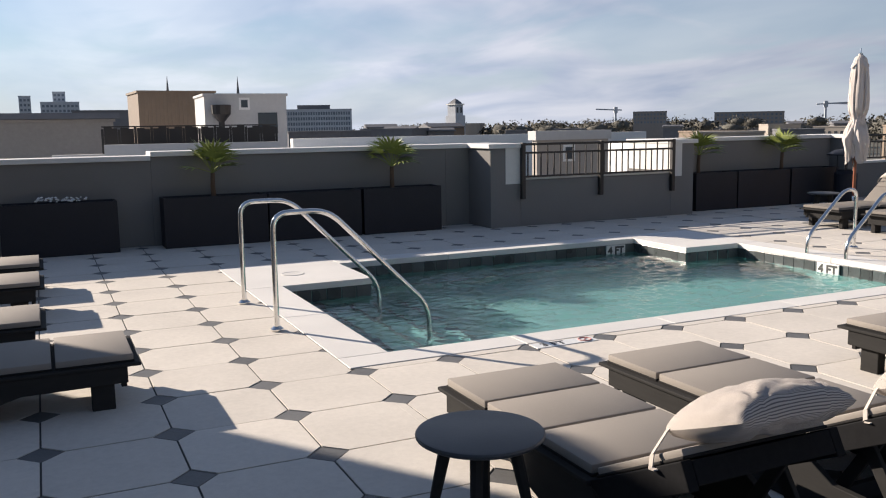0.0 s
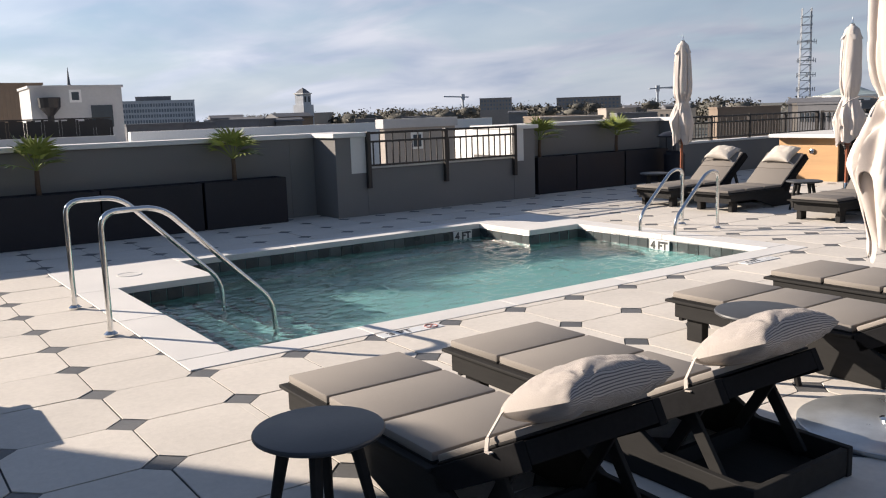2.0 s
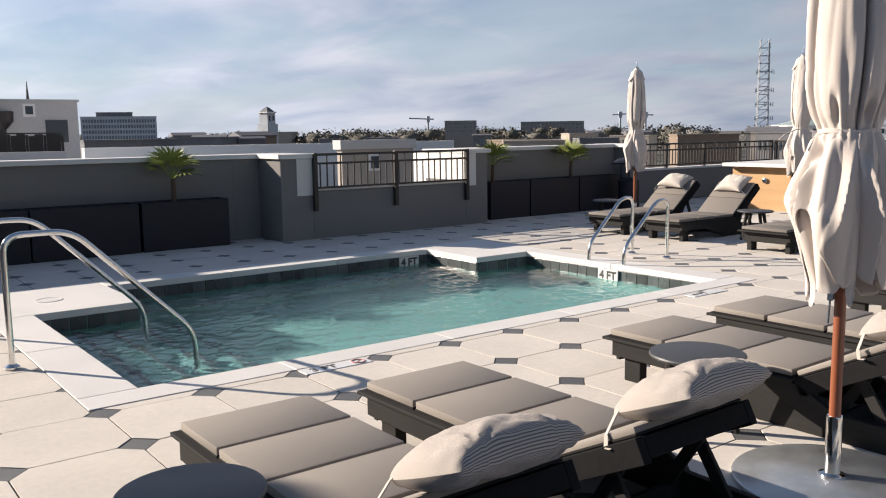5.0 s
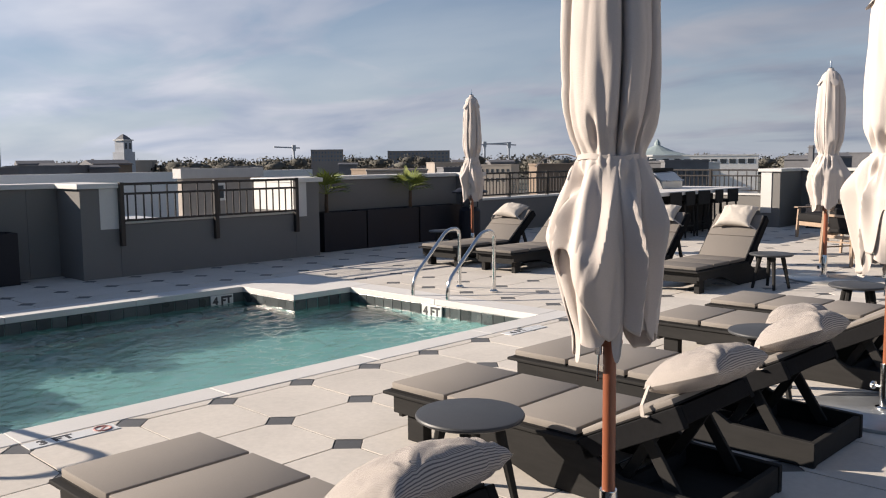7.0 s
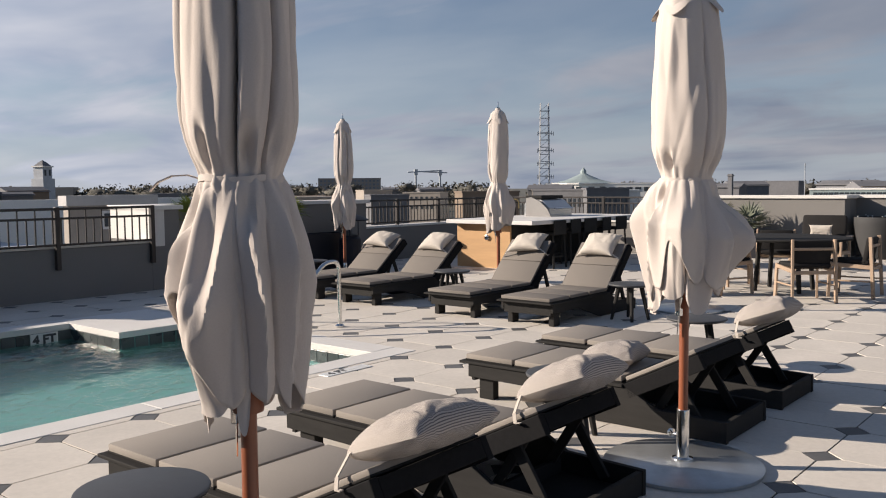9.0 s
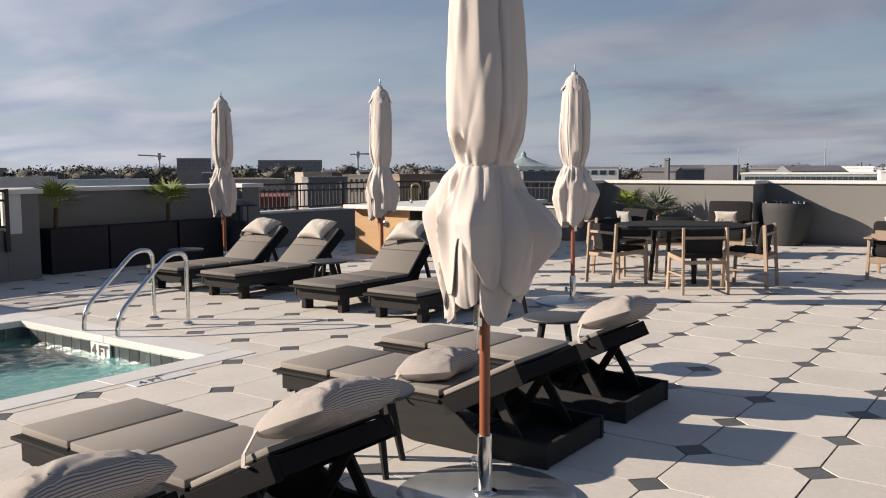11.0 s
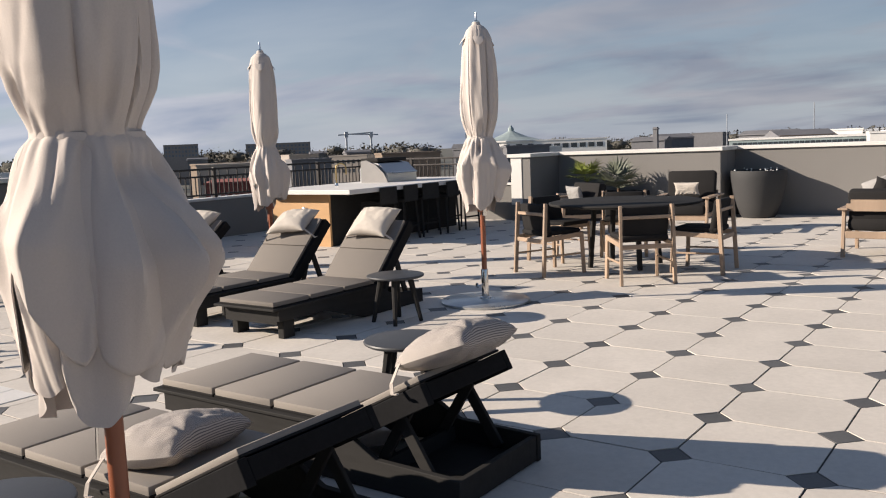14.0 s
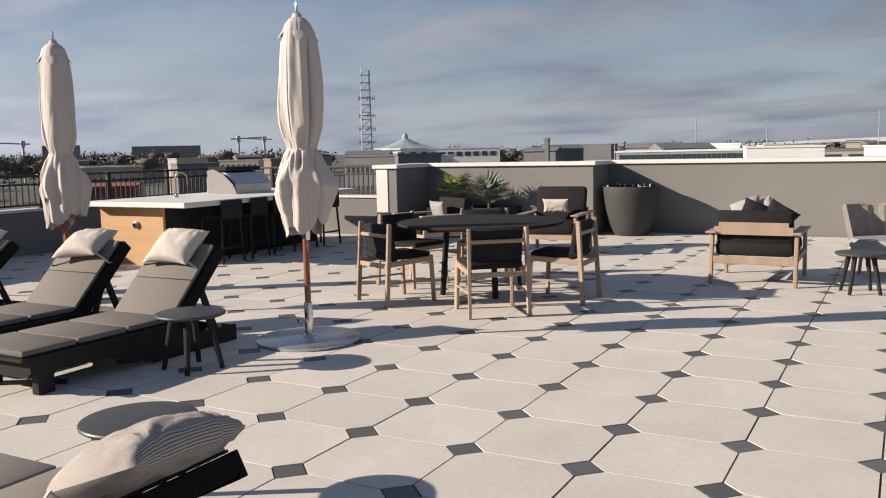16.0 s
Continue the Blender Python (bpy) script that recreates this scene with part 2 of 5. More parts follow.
def stripes_material():
    """Cream ticking with thin dark stripes across the pillow."""
    m = material("ticking_stripe", (0.49, 0.44, 0.39), 0.92, vary=0.07, grain=150, stain=4, bump=0.3)
    n, l = m.node_tree.nodes, m.node_tree.links
    b = n["Principled BSDF"]
    src = b.inputs["Base Color"].links[0].from_socket
    tc = n.new("ShaderNodeTexCoord")
    wv = n.new("ShaderNodeTexWave")
    wv.bands_direction = "Y"
    wv.inputs["Scale"].default_value, wv.inputs["Distortion"].default_value = 37.0, 0.0
    wv.inputs["Detail"].default_value, wv.inputs["Detail Scale"].default_value = 1.0, 0.4
    l.new(tc.outputs["UV"], wv.inputs["Vector"])
    rp = n.new("ShaderNodeValToRGB")
    rp.color_ramp.elements[0].position, rp.color_ramp.elements[1].position = 0.50, 0.85
    l.new(wv.outputs["Fac"], rp.inputs[0])
    mx = n.new("ShaderNodeMix")
    mx.data_type = "RGBA"
    l.new(rp.outputs[0], mx.inputs[0])
    l.new(src, mx.inputs[6])
    mx.inputs[7].default_value = (0.14, 0.125, 0.13, 1)
    l.new(mx.outputs[2], b.inputs["Base Color"])
    return m


TICKING = stripes_material()


def water_material():
    m = bpy.data.materials.new("pool_water")
    m.use_nodes = True
    n, l = m.node_tree.nodes, m.node_tree.links
    b = n["Principled BSDF"]
    b.inputs["Base Color"].default_value = (0.54, 0.83, 0.85, 1)
    b.inputs["Roughness"].default_value = 0.0
    b.inputs["IOR"].default_value = 1.38
    b.inputs["Transmission Weight"].default_value = 1.0
    tc = n.new("ShaderNodeTexCoord")
    mp = n.new("ShaderNodeMapping")
    mp.inputs["Scale"].default_value = (0.9, 1.25, 1.0)
    l.new(tc.outputs["Object"], mp.inputs["Vector"])
    a = n.new("ShaderNodeTexNoise")
    a.inputs["Scale"].default_value, a.inputs["Detail"].default_value, a.inputs["Distortion"].default_value = 15.0, 2.0, 0.6
    l.new(mp.outputs[0], a.inputs["Vector"])
    bp = n.new("ShaderNodeBump")
    bp.inputs["Strength"].default_value, bp.inputs["Distance"].default_value = 0.5, 0.015
    c = n.new("ShaderNodeTexNoise")
    c.inputs["Scale"].default_value, c.inputs["Detail"].default_value, c.inputs["Distortion"].default_value = 13.0, 2.0, 0.6
    l.new(mp.outputs[0], c.inputs["Vector"])
    mad = n.new("ShaderNodeMath")
    mad.operation = "MULTIPLY_ADD"
    l.new(c.outputs["Fac"], mad.inputs[0])
    mad.inputs[1].default_value = 0.28
    l.new(a.outputs["Fac"], mad.inputs[2])
    l.new(mad.outputs[0], bp.inputs["Height"])
    l.new(bp.outputs[0], b.inputs["Normal"])
    return m


WATER = water_material()


# ---- mesh helpers ----
def mesh_of(name, bm, mat, smooth=False):
    bmesh.ops.recalc_face_normals(bm, faces=bm.faces)
    me = bpy.data.meshes.new(name)
    bm.to_mesh(me)
    bm.free()
    me.materials.append(mat)
    if smooth:
        me.polygons.foreach_set("use_smooth", [True] * len(me.polygons))
        me.set_sharp_from_angle(angle=radians(40))
    return me


def part(name, bm, mat, parent=None, label="", smooth=False, m=None):
    ob = new(name, mesh_of(name, bm, mat, smooth))
    if parent is not None:
        ob.parent = parent
    if m is not None:
        ob.matrix_basis = m
    if label:
        ob["label"] = label
    return ob


def structure(name, bm, mat, label, category, smooth=False):
    return tagged(part(name, bm, mat, None, "", smooth), label, category, "", "structure")


def thing(name, m, label, category, group=""):
    ob = new(name)
    ob.empty_display_size = 0.1
    ob.matrix_basis = m
    return tagged(ob, label, category, group)


def box(bm, x0, x1, y0, y1, z0, z1, bevel=0.0, m=None):
    """A box, its edges rounded by bevel, added to bm."""
    t = bmesh.new()
    bmesh.ops.create_cube(t, size=1.0, matrix=Matrix.Translation(((x0 + x1) / 2, (y0 + y1) / 2, (z0 + z1) / 2)) @ Matrix.Diagonal((x1 - x0, y1 - y0, z1 - z0, 1)))
    if bevel:
        bmesh.ops.bevel(t, geom=t.edges[:], offset=bevel, segments=2, affect="EDGES", profile=0.5)
    return merge(bm, t, m)


def merge(bm, t, m=None):
    if m is not None:
        t.transform(m)
    me = bpy.data.meshes.new("tmp")
    t.to_mesh(me)
    t.free()
    bm.from_mesh(me)
    bpy.data.meshes.remove(me)
    return bm


def boxes(*rows, bevel=0.0):
    bm = bmesh.new()
    for r in rows:
        box(bm, *r, bevel=bevel)
    return bm


def prism(bm, outline, z0, z1, m=None):
    """An upright prism over an outline in x, y."""
    lo = [bm.verts.new((x, y, z0)) for x, y in outline]
    hi = [bm.verts.new((x, y, z1)) for x, y in outline]
    k = len(outline)
    bm.faces.new(hi)
    bm.faces.new(lo[::-1])
    for i in range(k):
        bm.faces.new((lo[i], lo[(i + 1) % k], hi[(i + 1) % k], hi[i]))
    if m is not None:
        bmesh.ops.transform(bm, matrix=m, verts=lo + hi)
    return bm


def lathe(bm, profile, segs=24, m=None):
    """Revolves (radius, z) pairs round the z axis."""
    rings = []
    vs = []
    for r, z in profile:
        ring = [bm.verts.new((r * math.cos(2 * math.pi * i / segs), r * math.sin(2 * math.pi * i / segs), z)) for i in range(segs)]
        rings.append(ring)
        vs += ring
    for a, b in zip(rings, rings[1:]):
        for i in range(segs):
            bm.faces.new((a[i], a[(i + 1) % segs], b[(i + 1) % segs], b[i]))
    bm.faces.new(rings[0][::-1])
    bm.faces.new(rings[-1])
    if m is not None:
        bmesh.ops.transform(bm, matrix=m, verts=vs)
    return bm


def tube(bm, pts, r, segs=10, r_end=None):
    """A round bar along a line of points."""
    pts = [Vector(p) for p in pts]
    rings = []
    d = (pts[1] - pts[0]).normalized()
    side = d.cross(Vector((0, 0, 1)) if abs(d.z) < 0.9 else Vector((1, 0, 0)))
    for i, p in enumerate(pts):
        d = (pts[min(i + 1, len(pts) - 1)] - pts[max(i - 1, 0)]).normalized()
        side = (side - d * side.dot(d)).normalized()
        u = side.cross(d)
        rad = r if r_end is None else r + (r_end - r) * i / (len(pts) - 1)
        rings.append([bm.verts.new(p + rad * (math.cos(2 * math.pi * k / segs) * side + math.sin(2 * math.pi * k / segs) * u)) for k in range(segs)])
    for a, b in zip(rings, rings[1:]):
        for k in range(segs):
            bm.faces.new((a[k], a[(k + 1) % segs], b[(k + 1) % segs], b[k]))
    bm.faces.new(rings[0][::-1])
    bm.faces.new(rings[-1])
    return bm


def rounded(pts, r, steps=6):
    """A line of points with its corners rounded to radius r."""
    pts = [Vector(p) for p in pts]
    out = [pts[0]]
    for a, b, c in zip(pts, pts[1:], pts[2:]):
        k = min(r, (a - b).length * 0.48, (c - b).length * 0.48)
        p, q = b + (a - b).normalized() * k, b + (c - b).normalized() * k
        for i in range(steps + 1):
            t = i / steps
            out.append((1 - t) ** 2 * p + 2 * t * (1 - t) * b + t * t * q)
    out.append(pts[-1])
    return out


def bar(bm, a, b, w, d, bevel=0.0):
    """A squared bar from a to b, w by d across."""
    a, b = Vector(a), Vector(b)
    t = bmesh.new()
    L = (b - a).length
    bmesh.ops.create_cube(t, size=1.0, matrix=Matrix.Diagonal((w, d, L, 1)))
    if bevel:
        bmesh.ops.bevel(t, geom=t.edges[:], offset=bevel, segments=1, affect="EDGES")
    q = (b - a).to_track_quat("Z", "Y").to_matrix().to_4x4()
    return merge(bm, t, Matrix.Translation((a + b) / 2) @ q)


def pillow_mesh(w, d, h, seed=0, square=True):
    """A stuffed pillow with pinched corners, and gathers that fan out from its tie."""
    bm = bmesh.new()
    n = 34
    grid = {}
    for s in (1, -1):
        for i in range(n + 1):
            for j in range(n + 1):
                u, v = 2 * i / n - 1, 2 * j / n - 1
                edge = i in (0, n) or j in (0, n)
                if edge and s < 0:
                    grid[s, i, j] = grid[1, i, j]
                    continue
                puff = max(0.0, 1 - abs(u) ** 2.6) ** 0.50 * max(0.0, 1 - abs(v) ** 2.6) ** 0.42
                pin = 1 - (0.12 if square else 0.04) * (1 - u * u) * abs(v) ** 3
                pin2 = 1 - (0.12 * (1 - v * v) if square else 0.11 * v * v) * abs(u) ** 3
                wr = noise.noise(Vector((u * 1.8 + seed, v * 1.8, s * 3.0))) * 0.13 + noise.noise(Vector((u * 6 + seed, v * 5, s * 5.0))) * 0.055
                wr -= 0.04 * max(0.0, 1 - 5 * abs(noise.noise(Vector((u * 2.2 + seed * 2, v * 1.4 + u, s * 2.0)))))
                for e in (-1, 1):
                    q = math.hypot(u - e * 0.62, (v + 1.0) * 0.8)
                    wr += 0.17 * math.sin(10 * math.atan2(v + 1.02, u - e * 0.62) + seed) * math.exp(-2.2 * q) * min(1.0, 6 * q)
                z = s * h / 2 * puff * (1 + wr) - 0.14 * h * (u * u)
                grid[s, i, j] = bm.verts.new((u * w / 2 * pin2, v * d / 2 * pin, z))
    uv = bm.loops.layers.uv.new("weave")
    for s in (1, -1):
        for i in range(n):
            for j in range(n):
                ij = [(i, j), (i + 1, j), (i + 1, j + 1), (i, j + 1)]
                if s < 0:
                    ij.reverse()
                f = bm.faces.new([grid[s, a, b] for a, b in ij])
                for loop, (a, b) in zip(f.loops, ij):
                    loop[uv].uv = (a / n, b / n)
    return bm


def pad_mesh(x0, x1, y0, y1, z0, z1, seed=0):
    """A soft flat cushion with rounded edges and a slight crown."""
    bm = bmesh.new()
    box(bm, x0, x1, y0, y1, z0, z1, bevel=0.007)
    return bm


# ---- the roof deck: walls and pool ----
S = 0.61
COP = 0.004
WATER_Z = -0.17
# water's edge, anticlockwise from the near west corner
POOL = [(-7.64, 2.77), (-1.80, 2.77), (-1.80, 5.62), (-2.62, 5.62), (-2.62, 6.64), (-6.72, 6.64), (-6.72, 5.58), (-7.64, 5.58)]
CX0, CX1, CY0, CY1 = -7.98, -1.50, 2.53, 6.95


def poly_face(bm, outer, hole, z):
    """A flat sheet with one hole."""
    edges = []
    for loop in (outer, hole):
        vs = [bm.verts.new((x, y, z)) for x, y in loop]
        edges += [bm.edges.new((vs[i], vs[(i + 1) % len(vs)])) for i in range(len(vs))]
    bmesh.ops.triangle_fill(bm, edges=edges, use_beauty=True)


bm = bmesh.new()
poly_face(bm, [(-13.3, -9.0), (12.2, -9.0), (12.2, 9.8), (-13.3, 9.8)], [(CX0 + .02, CY0 + .02), (CX1 - .02, CY0 + .02), (CX1 - .02, CY1 - .02), (CX0 + .02, CY1 - .02)], -0.0044)
for f in bm.faces:
    if f.normal.z < 0:
        f.normal_flip()
FLOOR = structure("floor", bm, BED, "roof deck of octagonal concrete pavers with slate insets", "deck")

# coping: pieces laid round the water, in lengths of about 0.6 m
coping = thing("pool_coping", pose(0, 0, 0), "white stone coping laid round the swimming pool", "coping")
coping["kind"] = "structure"


def slab(parent, name, x0, x1, y0, y1, z0, z1, mat, bevel=0.004):
    bm = bmesh.new()
    box(bm, x0, x1, y0, y1, z0, z1, bevel)
    return part(name, bm, mat, parent, smooth=False)


def strip(x0, x1, y0, y1):
    """Coping stones along the longer side of a strip."""
    g = 0.0025
    if x1 - x0 >= y1 - y0:
        k = max(1, round((x1 - x0) / 1.22))
        for i in range(k):
            slab(coping, "coping_stone", x0 + (x1 - x0) * i / k + g, x0 + (x1 - x0) * (i + 1) / k - g, y0 + g, y1 - g, -0.06, COP, COPING)
    else:
        k = max(1, round((y1 - y0) / 1.22))
        for i in range(k):
            slab(coping, "coping_stone", x0 + g, x1 - g, y0 + (y1 - y0) * i / k + g, y0 + (y1 - y0) * (i + 1) / k - g, -0.06, COP, COPING)


E_ = 0.02   # overhang past the tiled wall
strip(CX0, CX1, CY0, 2.77 + E_)
strip(CX0, -7.64 + E_, 2.77 + E_, 5.58 - E_)
strip(CX0, -6.72 + E_, 5.58 - E_, CY1)
strip(-6.72 + E_, -2.62 - E_, 6.64 - E_, CY1)
strip(-2.62 - E_, CX1, 5.62 - E_, CY1)
strip(-1.80 - E_, CX1, 2.77 + E_, 5.62 - E_)

# basin
BOT = -0.74
bm = bmesh.new()
lo = [bm.verts.new((x, y, BOT)) for x, y in POOL]
hi = [bm.verts.new((x, y, -0.058)) for x, y in POOL]
bm.faces.new(lo)
for i in range(len(POOL)):
    j = (i + 1) % len(POOL)
    bm.faces.new((lo[i], hi[i], hi[j], lo[j]))
structure("pool_basin", bm, PLASTER, "pale blue plastered swimming pool basin", "pool")
# entry steps along the west side
bm = bmesh.new()
for i in range(4):
    box(bm, -7.64, -7.28 + 0.3 * i, 2.78, 5.57, BOT, -0.30 - 0.11 * i, bevel=0.01)
structure("pool_steps", bm, PLASTER, "submerged plastered entry steps of the pool", "steps")
bm = bmesh.new()
for i in range(4):
    box(bm, -7.33 + 0.3 * i, -7.278 + 0.3 * i, 2.79, 5.56, -0.305 - 0.11 * i, -0.296 - 0.11 * i)
structure("step_nosing_trim", bm, BANDTILE, "dark tile nosing on the pool steps", "trim")
# bench along the north side
structure("pool_bench", boxes((-6.70, -2.64, 6.12, 6.63, BOT + 0.002, -0.44), bevel=0.01), PLASTER, "submerged plastered bench along the pool's north side", "bench")
structure("bench_nosing_trim", boxes((-6.69, -2.65, 6.122, 6.18, -0.4395, -0.430), bevel=0), BANDTILE, "dark tile nosing on the submerged bench", "trim")


def inside(x, y, grow=0.015):
    """Whether a place lies over the basin."""
    return -7.64 - grow < x < -1.80 + grow and 2.77 - grow < y < 6.64 + grow and not (x < -6.72 - grow and y > 5.58 + grow) and not (x > -2.62 + grow and y > 5.62 + grow)


def ripple(x, y):
    d = 0.5 * noise.noise(Vector((x * 0.5, y * 0.5, 2.0)))
    return (0.008 * noise.noise(Vector((x * 1.5 + d, y * 2.3, 0.0))) + 0.016 * noise.noise(Vector((x * 6.0 + 2 * d, y * 8.5, 5.0)))
            + 0.015 * noise.noise(Vector((x * 10 + 3 * d, y * 13, 9.0)))) * (0.85 + 0.7 * noise.noise(Vector((x * 0.7, y * 0.7, 7.0))))


NX, NY_ = 290, 196
xs = [-7.655 + 5.87 * i / NX for i in range(NX + 1)]
ys = [2.755 + 3.90 * j / NY_ for j in range(NY_ + 1)]
pts, quads = [], []
for y in ys:
    for x in xs:
        pts.append((x, y, WATER_Z + ripple(x, y)))
for j in range(NY_):
    for i in range(NX):
        if inside((xs[i] + xs[i + 1]) / 2, (ys[j] + ys[j + 1]) / 2):
            k = j * (NX + 1) + i
            quads.append((k, k + 1, k + NX + 2, k + NX + 1))
me = bpy.data.meshes.new("water")
me.from_pydata(pts, [], quads)
me.materials.append(WATER)
me.polygons.foreach_set("use_smooth", [True] * len(me.polygons))
water = tagged(new("water", me), "clear turquoise pool water with small ripples", "water", "", "structure")
water.visible_shadow = False

# waterline tiles, set on the basin's walls
band = thing("waterline_band", pose(0, 0, 0), "band of dark square tiles at the pool's waterline", "tiles")
band["kind"] = "structure"
tile_me = mesh_of("tile", box(bmesh.new(), -0.073, 0.073, -0.006, 0.006, -0.073, 0.073, bevel=0.004), BANDTILE)
for i in range(len(POOL)):
    a, b = Vector((*POOL[i], 0)), Vector((*POOL[(i + 1) % len(POOL)], 0))
    L = (b - a).length
    k = round(L / 0.152)
    d = (b - a).normalized()
    inward = Vector((-d.y, d.x, 0))
    for q in range(k):
        o = new("tile", tile_me)
        o.parent = band
        p = a + d * (q + 0.5) * L / k + inward * 0.004
        o.matrix_basis = Matrix.Translation((p.x, p.y, -0.136)) @ pose(0, 0, 0, 0, 0, math.degrees(math.atan2(d.y, d.x)))


def text_on(parent, name, words, size, mat, m, depth=0.001):
    cu = bpy.data.curves.new(name, "FONT")
    cu.body, cu.size, cu.extrude = words, size, depth
    cu.align_x, cu.align_y = "CENTER", "CENTER"
    cu.resolution_u, cu.offset = 2, 0.006 if size > 0.12 else 0.0035
    o = new(name, cu)
    cu.materials.append(mat)
    dg = bpy.context.evaluated_depsgraph_get()
    me = bpy.data.meshes.new_from_object(o.evaluated_get(dg))
    bpy.data.objects.remove(o)
    ob = new(name, me)
    ob.parent = parent
    ob.matrix_basis = m
    return ob


def depth_tile(m, words):
    t = thing("depth_marker", m, "white ceramic pool depth marker reading " + words, "marker", "pool depth markers")
    part("marker_tile", box(bmesh.new(), -0.15, 0.15, -0.008, 0.008, -0.073, 0.073, bevel=0.004), MARKTILE, t)
    text_on(t, "lettering", words, 0.135, MARK, pose(0, -0.009, 0, 90, 0, 0))


depth_tile(pose(-2.93, 6.622, -0.136), "4 FT")
depth_tile(pose(-1.828, 4.22, -0.136, 0, 0, -90), "4 FT")


def deck_marker(m, words, dive):
    t = thing("deck_marker", m, "white deck depth marker reading " + words + " beside the pool", "marker", "deck depth markers")
    part("plate", box(bmesh.new(), -0.24, 0.26, -0.06, 0.06, -0.004, 0.0035, bevel=0.002), MARKTILE, t)
    text_on(t, "lettering", words, 0.105, MARK, pose(-0.08, 0, 0.004))
    if dive:
        b = bmesh.new()
        ring = [(0.045 * math.cos(a), 0.045 * math.sin(a)) for a in np.linspace(0, 2 * math.pi, 21)]
        tube(b, [(x, y, 0.004) for x, y in ring], 0.006, 6)
        bar(b, (-0.03, -0.03, 0.004), (0.03, 0.03, 0.004), 0.009, 0.004)
        part("no_diving_sign", b, REDMARK, t, "red ring with a diagonal bar", m=pose(0.18, 0, 0))


# parapets
WT = 1.17     # stucco top; the cap lies on it
NY, BAY = 9.36, 8.66
bm = boxes((-13.3, -8.35, NY, NY + 0.42, -0.03, WT - 0.05), (-8.35, -4.08, NY, NY + 0.42, -0.03, WT), (-4.08, -3.68, NY + 0.0, NY + 0.42, -0.03, WT), (0.12, 4.40, NY, NY + 0.42, -0.03, WT), bevel=0.006)
structure("wall_north", bm, STUCCO, "dark taupe stucco parapet wall in shade", "wall")
bm = boxes((-13.3, -8.35, NY - 0.05, NY + 0.47, WT - 0.049, WT + 0.015), (-8.349, -3.72, NY - 0.05, NY + 0.47, WT + 0.001, WT + 0.066), (0.17, 4.05, NY - 0.05, NY + 0.47, WT + 0.001, WT + 0.066), bevel=0.008)
structure("cap_trim_north", bm, CAP, "white metal coping on the north parapet", "trim")
# the bay that holds the railing
structure("wall_bay_west", boxes((-3.68, -3.17, BAY, NY + 0.42, -0.03, WT), bevel=0.006), STUCCO, "taupe stucco pier west of the railing opening", "wall")
structure("wall_bay_east", boxes((-0.34, 0.12, BAY, NY + 0.42, -0.03, WT), bevel=0.006), STUCCO, "taupe stucco pier east of the railing opening", "wall")
structure("wall_bay_sill", boxes((-3.169, -0.341, BAY, BAY + 0.34, -0.03, 0.69), bevel=0.006), STUCCO, "low taupe stucco sill wall under the railing", "wall")
bm = boxes((-3.73, -3.14, BAY - 0.05, NY + 0.47, WT + 0.001, WT + 0.066), (-0.37, 0.17, BAY - 0.05, NY + 0.47, WT + 0.001, WT + 0.066), (-3.167, -0.343, BAY + 0.02, BAY + 0.38, 0.691, 0.73), bevel=0.008)
structure("cap_trim_bay", bm, CAP, "white metal caps on the bay's piers and sill", "trim")
bm = boxes((-3.1685, -3.155, BAY + 0.02, NY + 0.40, 0.73, WT), (-0.355, -0.3415, BAY + 0.02, NY + 0.40, 0.73, WT), bevel=0.002)
structure("jamb_trim", bm, CAP, "white painted jambs of the opening in the parapet", "trim")
bm = boxes((-3.43, -3.172, BAY - 0.006, BAY - 0.0005, 0.64, WT), bevel=0)
structure("jamb_trim_front", bm, CAP, "white painted strip beside the railing opening", "trim")
bm = boxes((-0.338, -0.13, BAY - 0.006, BAY - 0.0005, 0.64, WT), bevel=0)
structure("jamb_trim_front", bm, CAP, "white painted strip beside the railing opening", "trim")
# north-east: pier and low wall
bm = boxes((4.05, 4.45, NY - 0.34, NY + 0.46, -0.03, WT), bevel=0.006)
structure("wall_pier", bm, STUCCO, "taupe stucco pier at the end of the parapet", "wall")
bm = boxes((4.0, 4.50, NY - 0.40, NY + 0.52, WT + 0.001, WT + 0.07), bevel=0.008)
structure("cap_trim_pier", bm, CAP, "white cap on the corner pier", "trim")
bm = boxes((4.451, 10.0, NY, NY + 0.3, -0.03, 0.66), (9.7, 10.0, 5.66, NY - 0.001, -0.03, 0.66), bevel=0.006)
structure("wall_low", bm, STUCCO, "low taupe stucco wall under the railing", "wall")
bm = boxes((4.452, 10.04, NY - 0.03, NY + 0.33, 0.661, 0.70), (9.67, 10.03, 5.661, NY - 0.032, 0.661, 0.70), bevel=0.006)
structure("cap_trim_low", bm, CAP, "pale cap on the low wall", "trim")
# east wall
AX, BX = 10.7, 11.55
bm = boxes((9.6, AX + 0.4, 5.24, 5.66, -0.03, WT), (AX, AX + 0.4, 2.1, 5.239, -0.03, WT), (AX + 0.401, BX - 0.001, 2.1, 2.45, -0.03, WT), (BX, BX + 0.4, -9.0, 2.45, -0.03, WT), bevel=0.006)
structure("wall_east", bm, STUCCO, "taupe stucco parapet wall lit by the sun", "wall")
bm = boxes((9.55, AX + 0.44, 5.2, 5.71, WT + 0.001, WT + 0.066), (AX - 0.05, AX + 0.45, 2.05, 5.199, WT + 0.001, WT + 0.066), (AX + 0.451, BX - 0.051, 2.05, 2.50, WT + 0.001, WT + 0.066), (BX - 0.05, BX + 0.45, -9.0, 2.50, WT + 0.001, WT + 0.066), bevel=0.008)
structure("cap_trim_east", bm, CAP, "white metal coping on the east parapet", "trim")
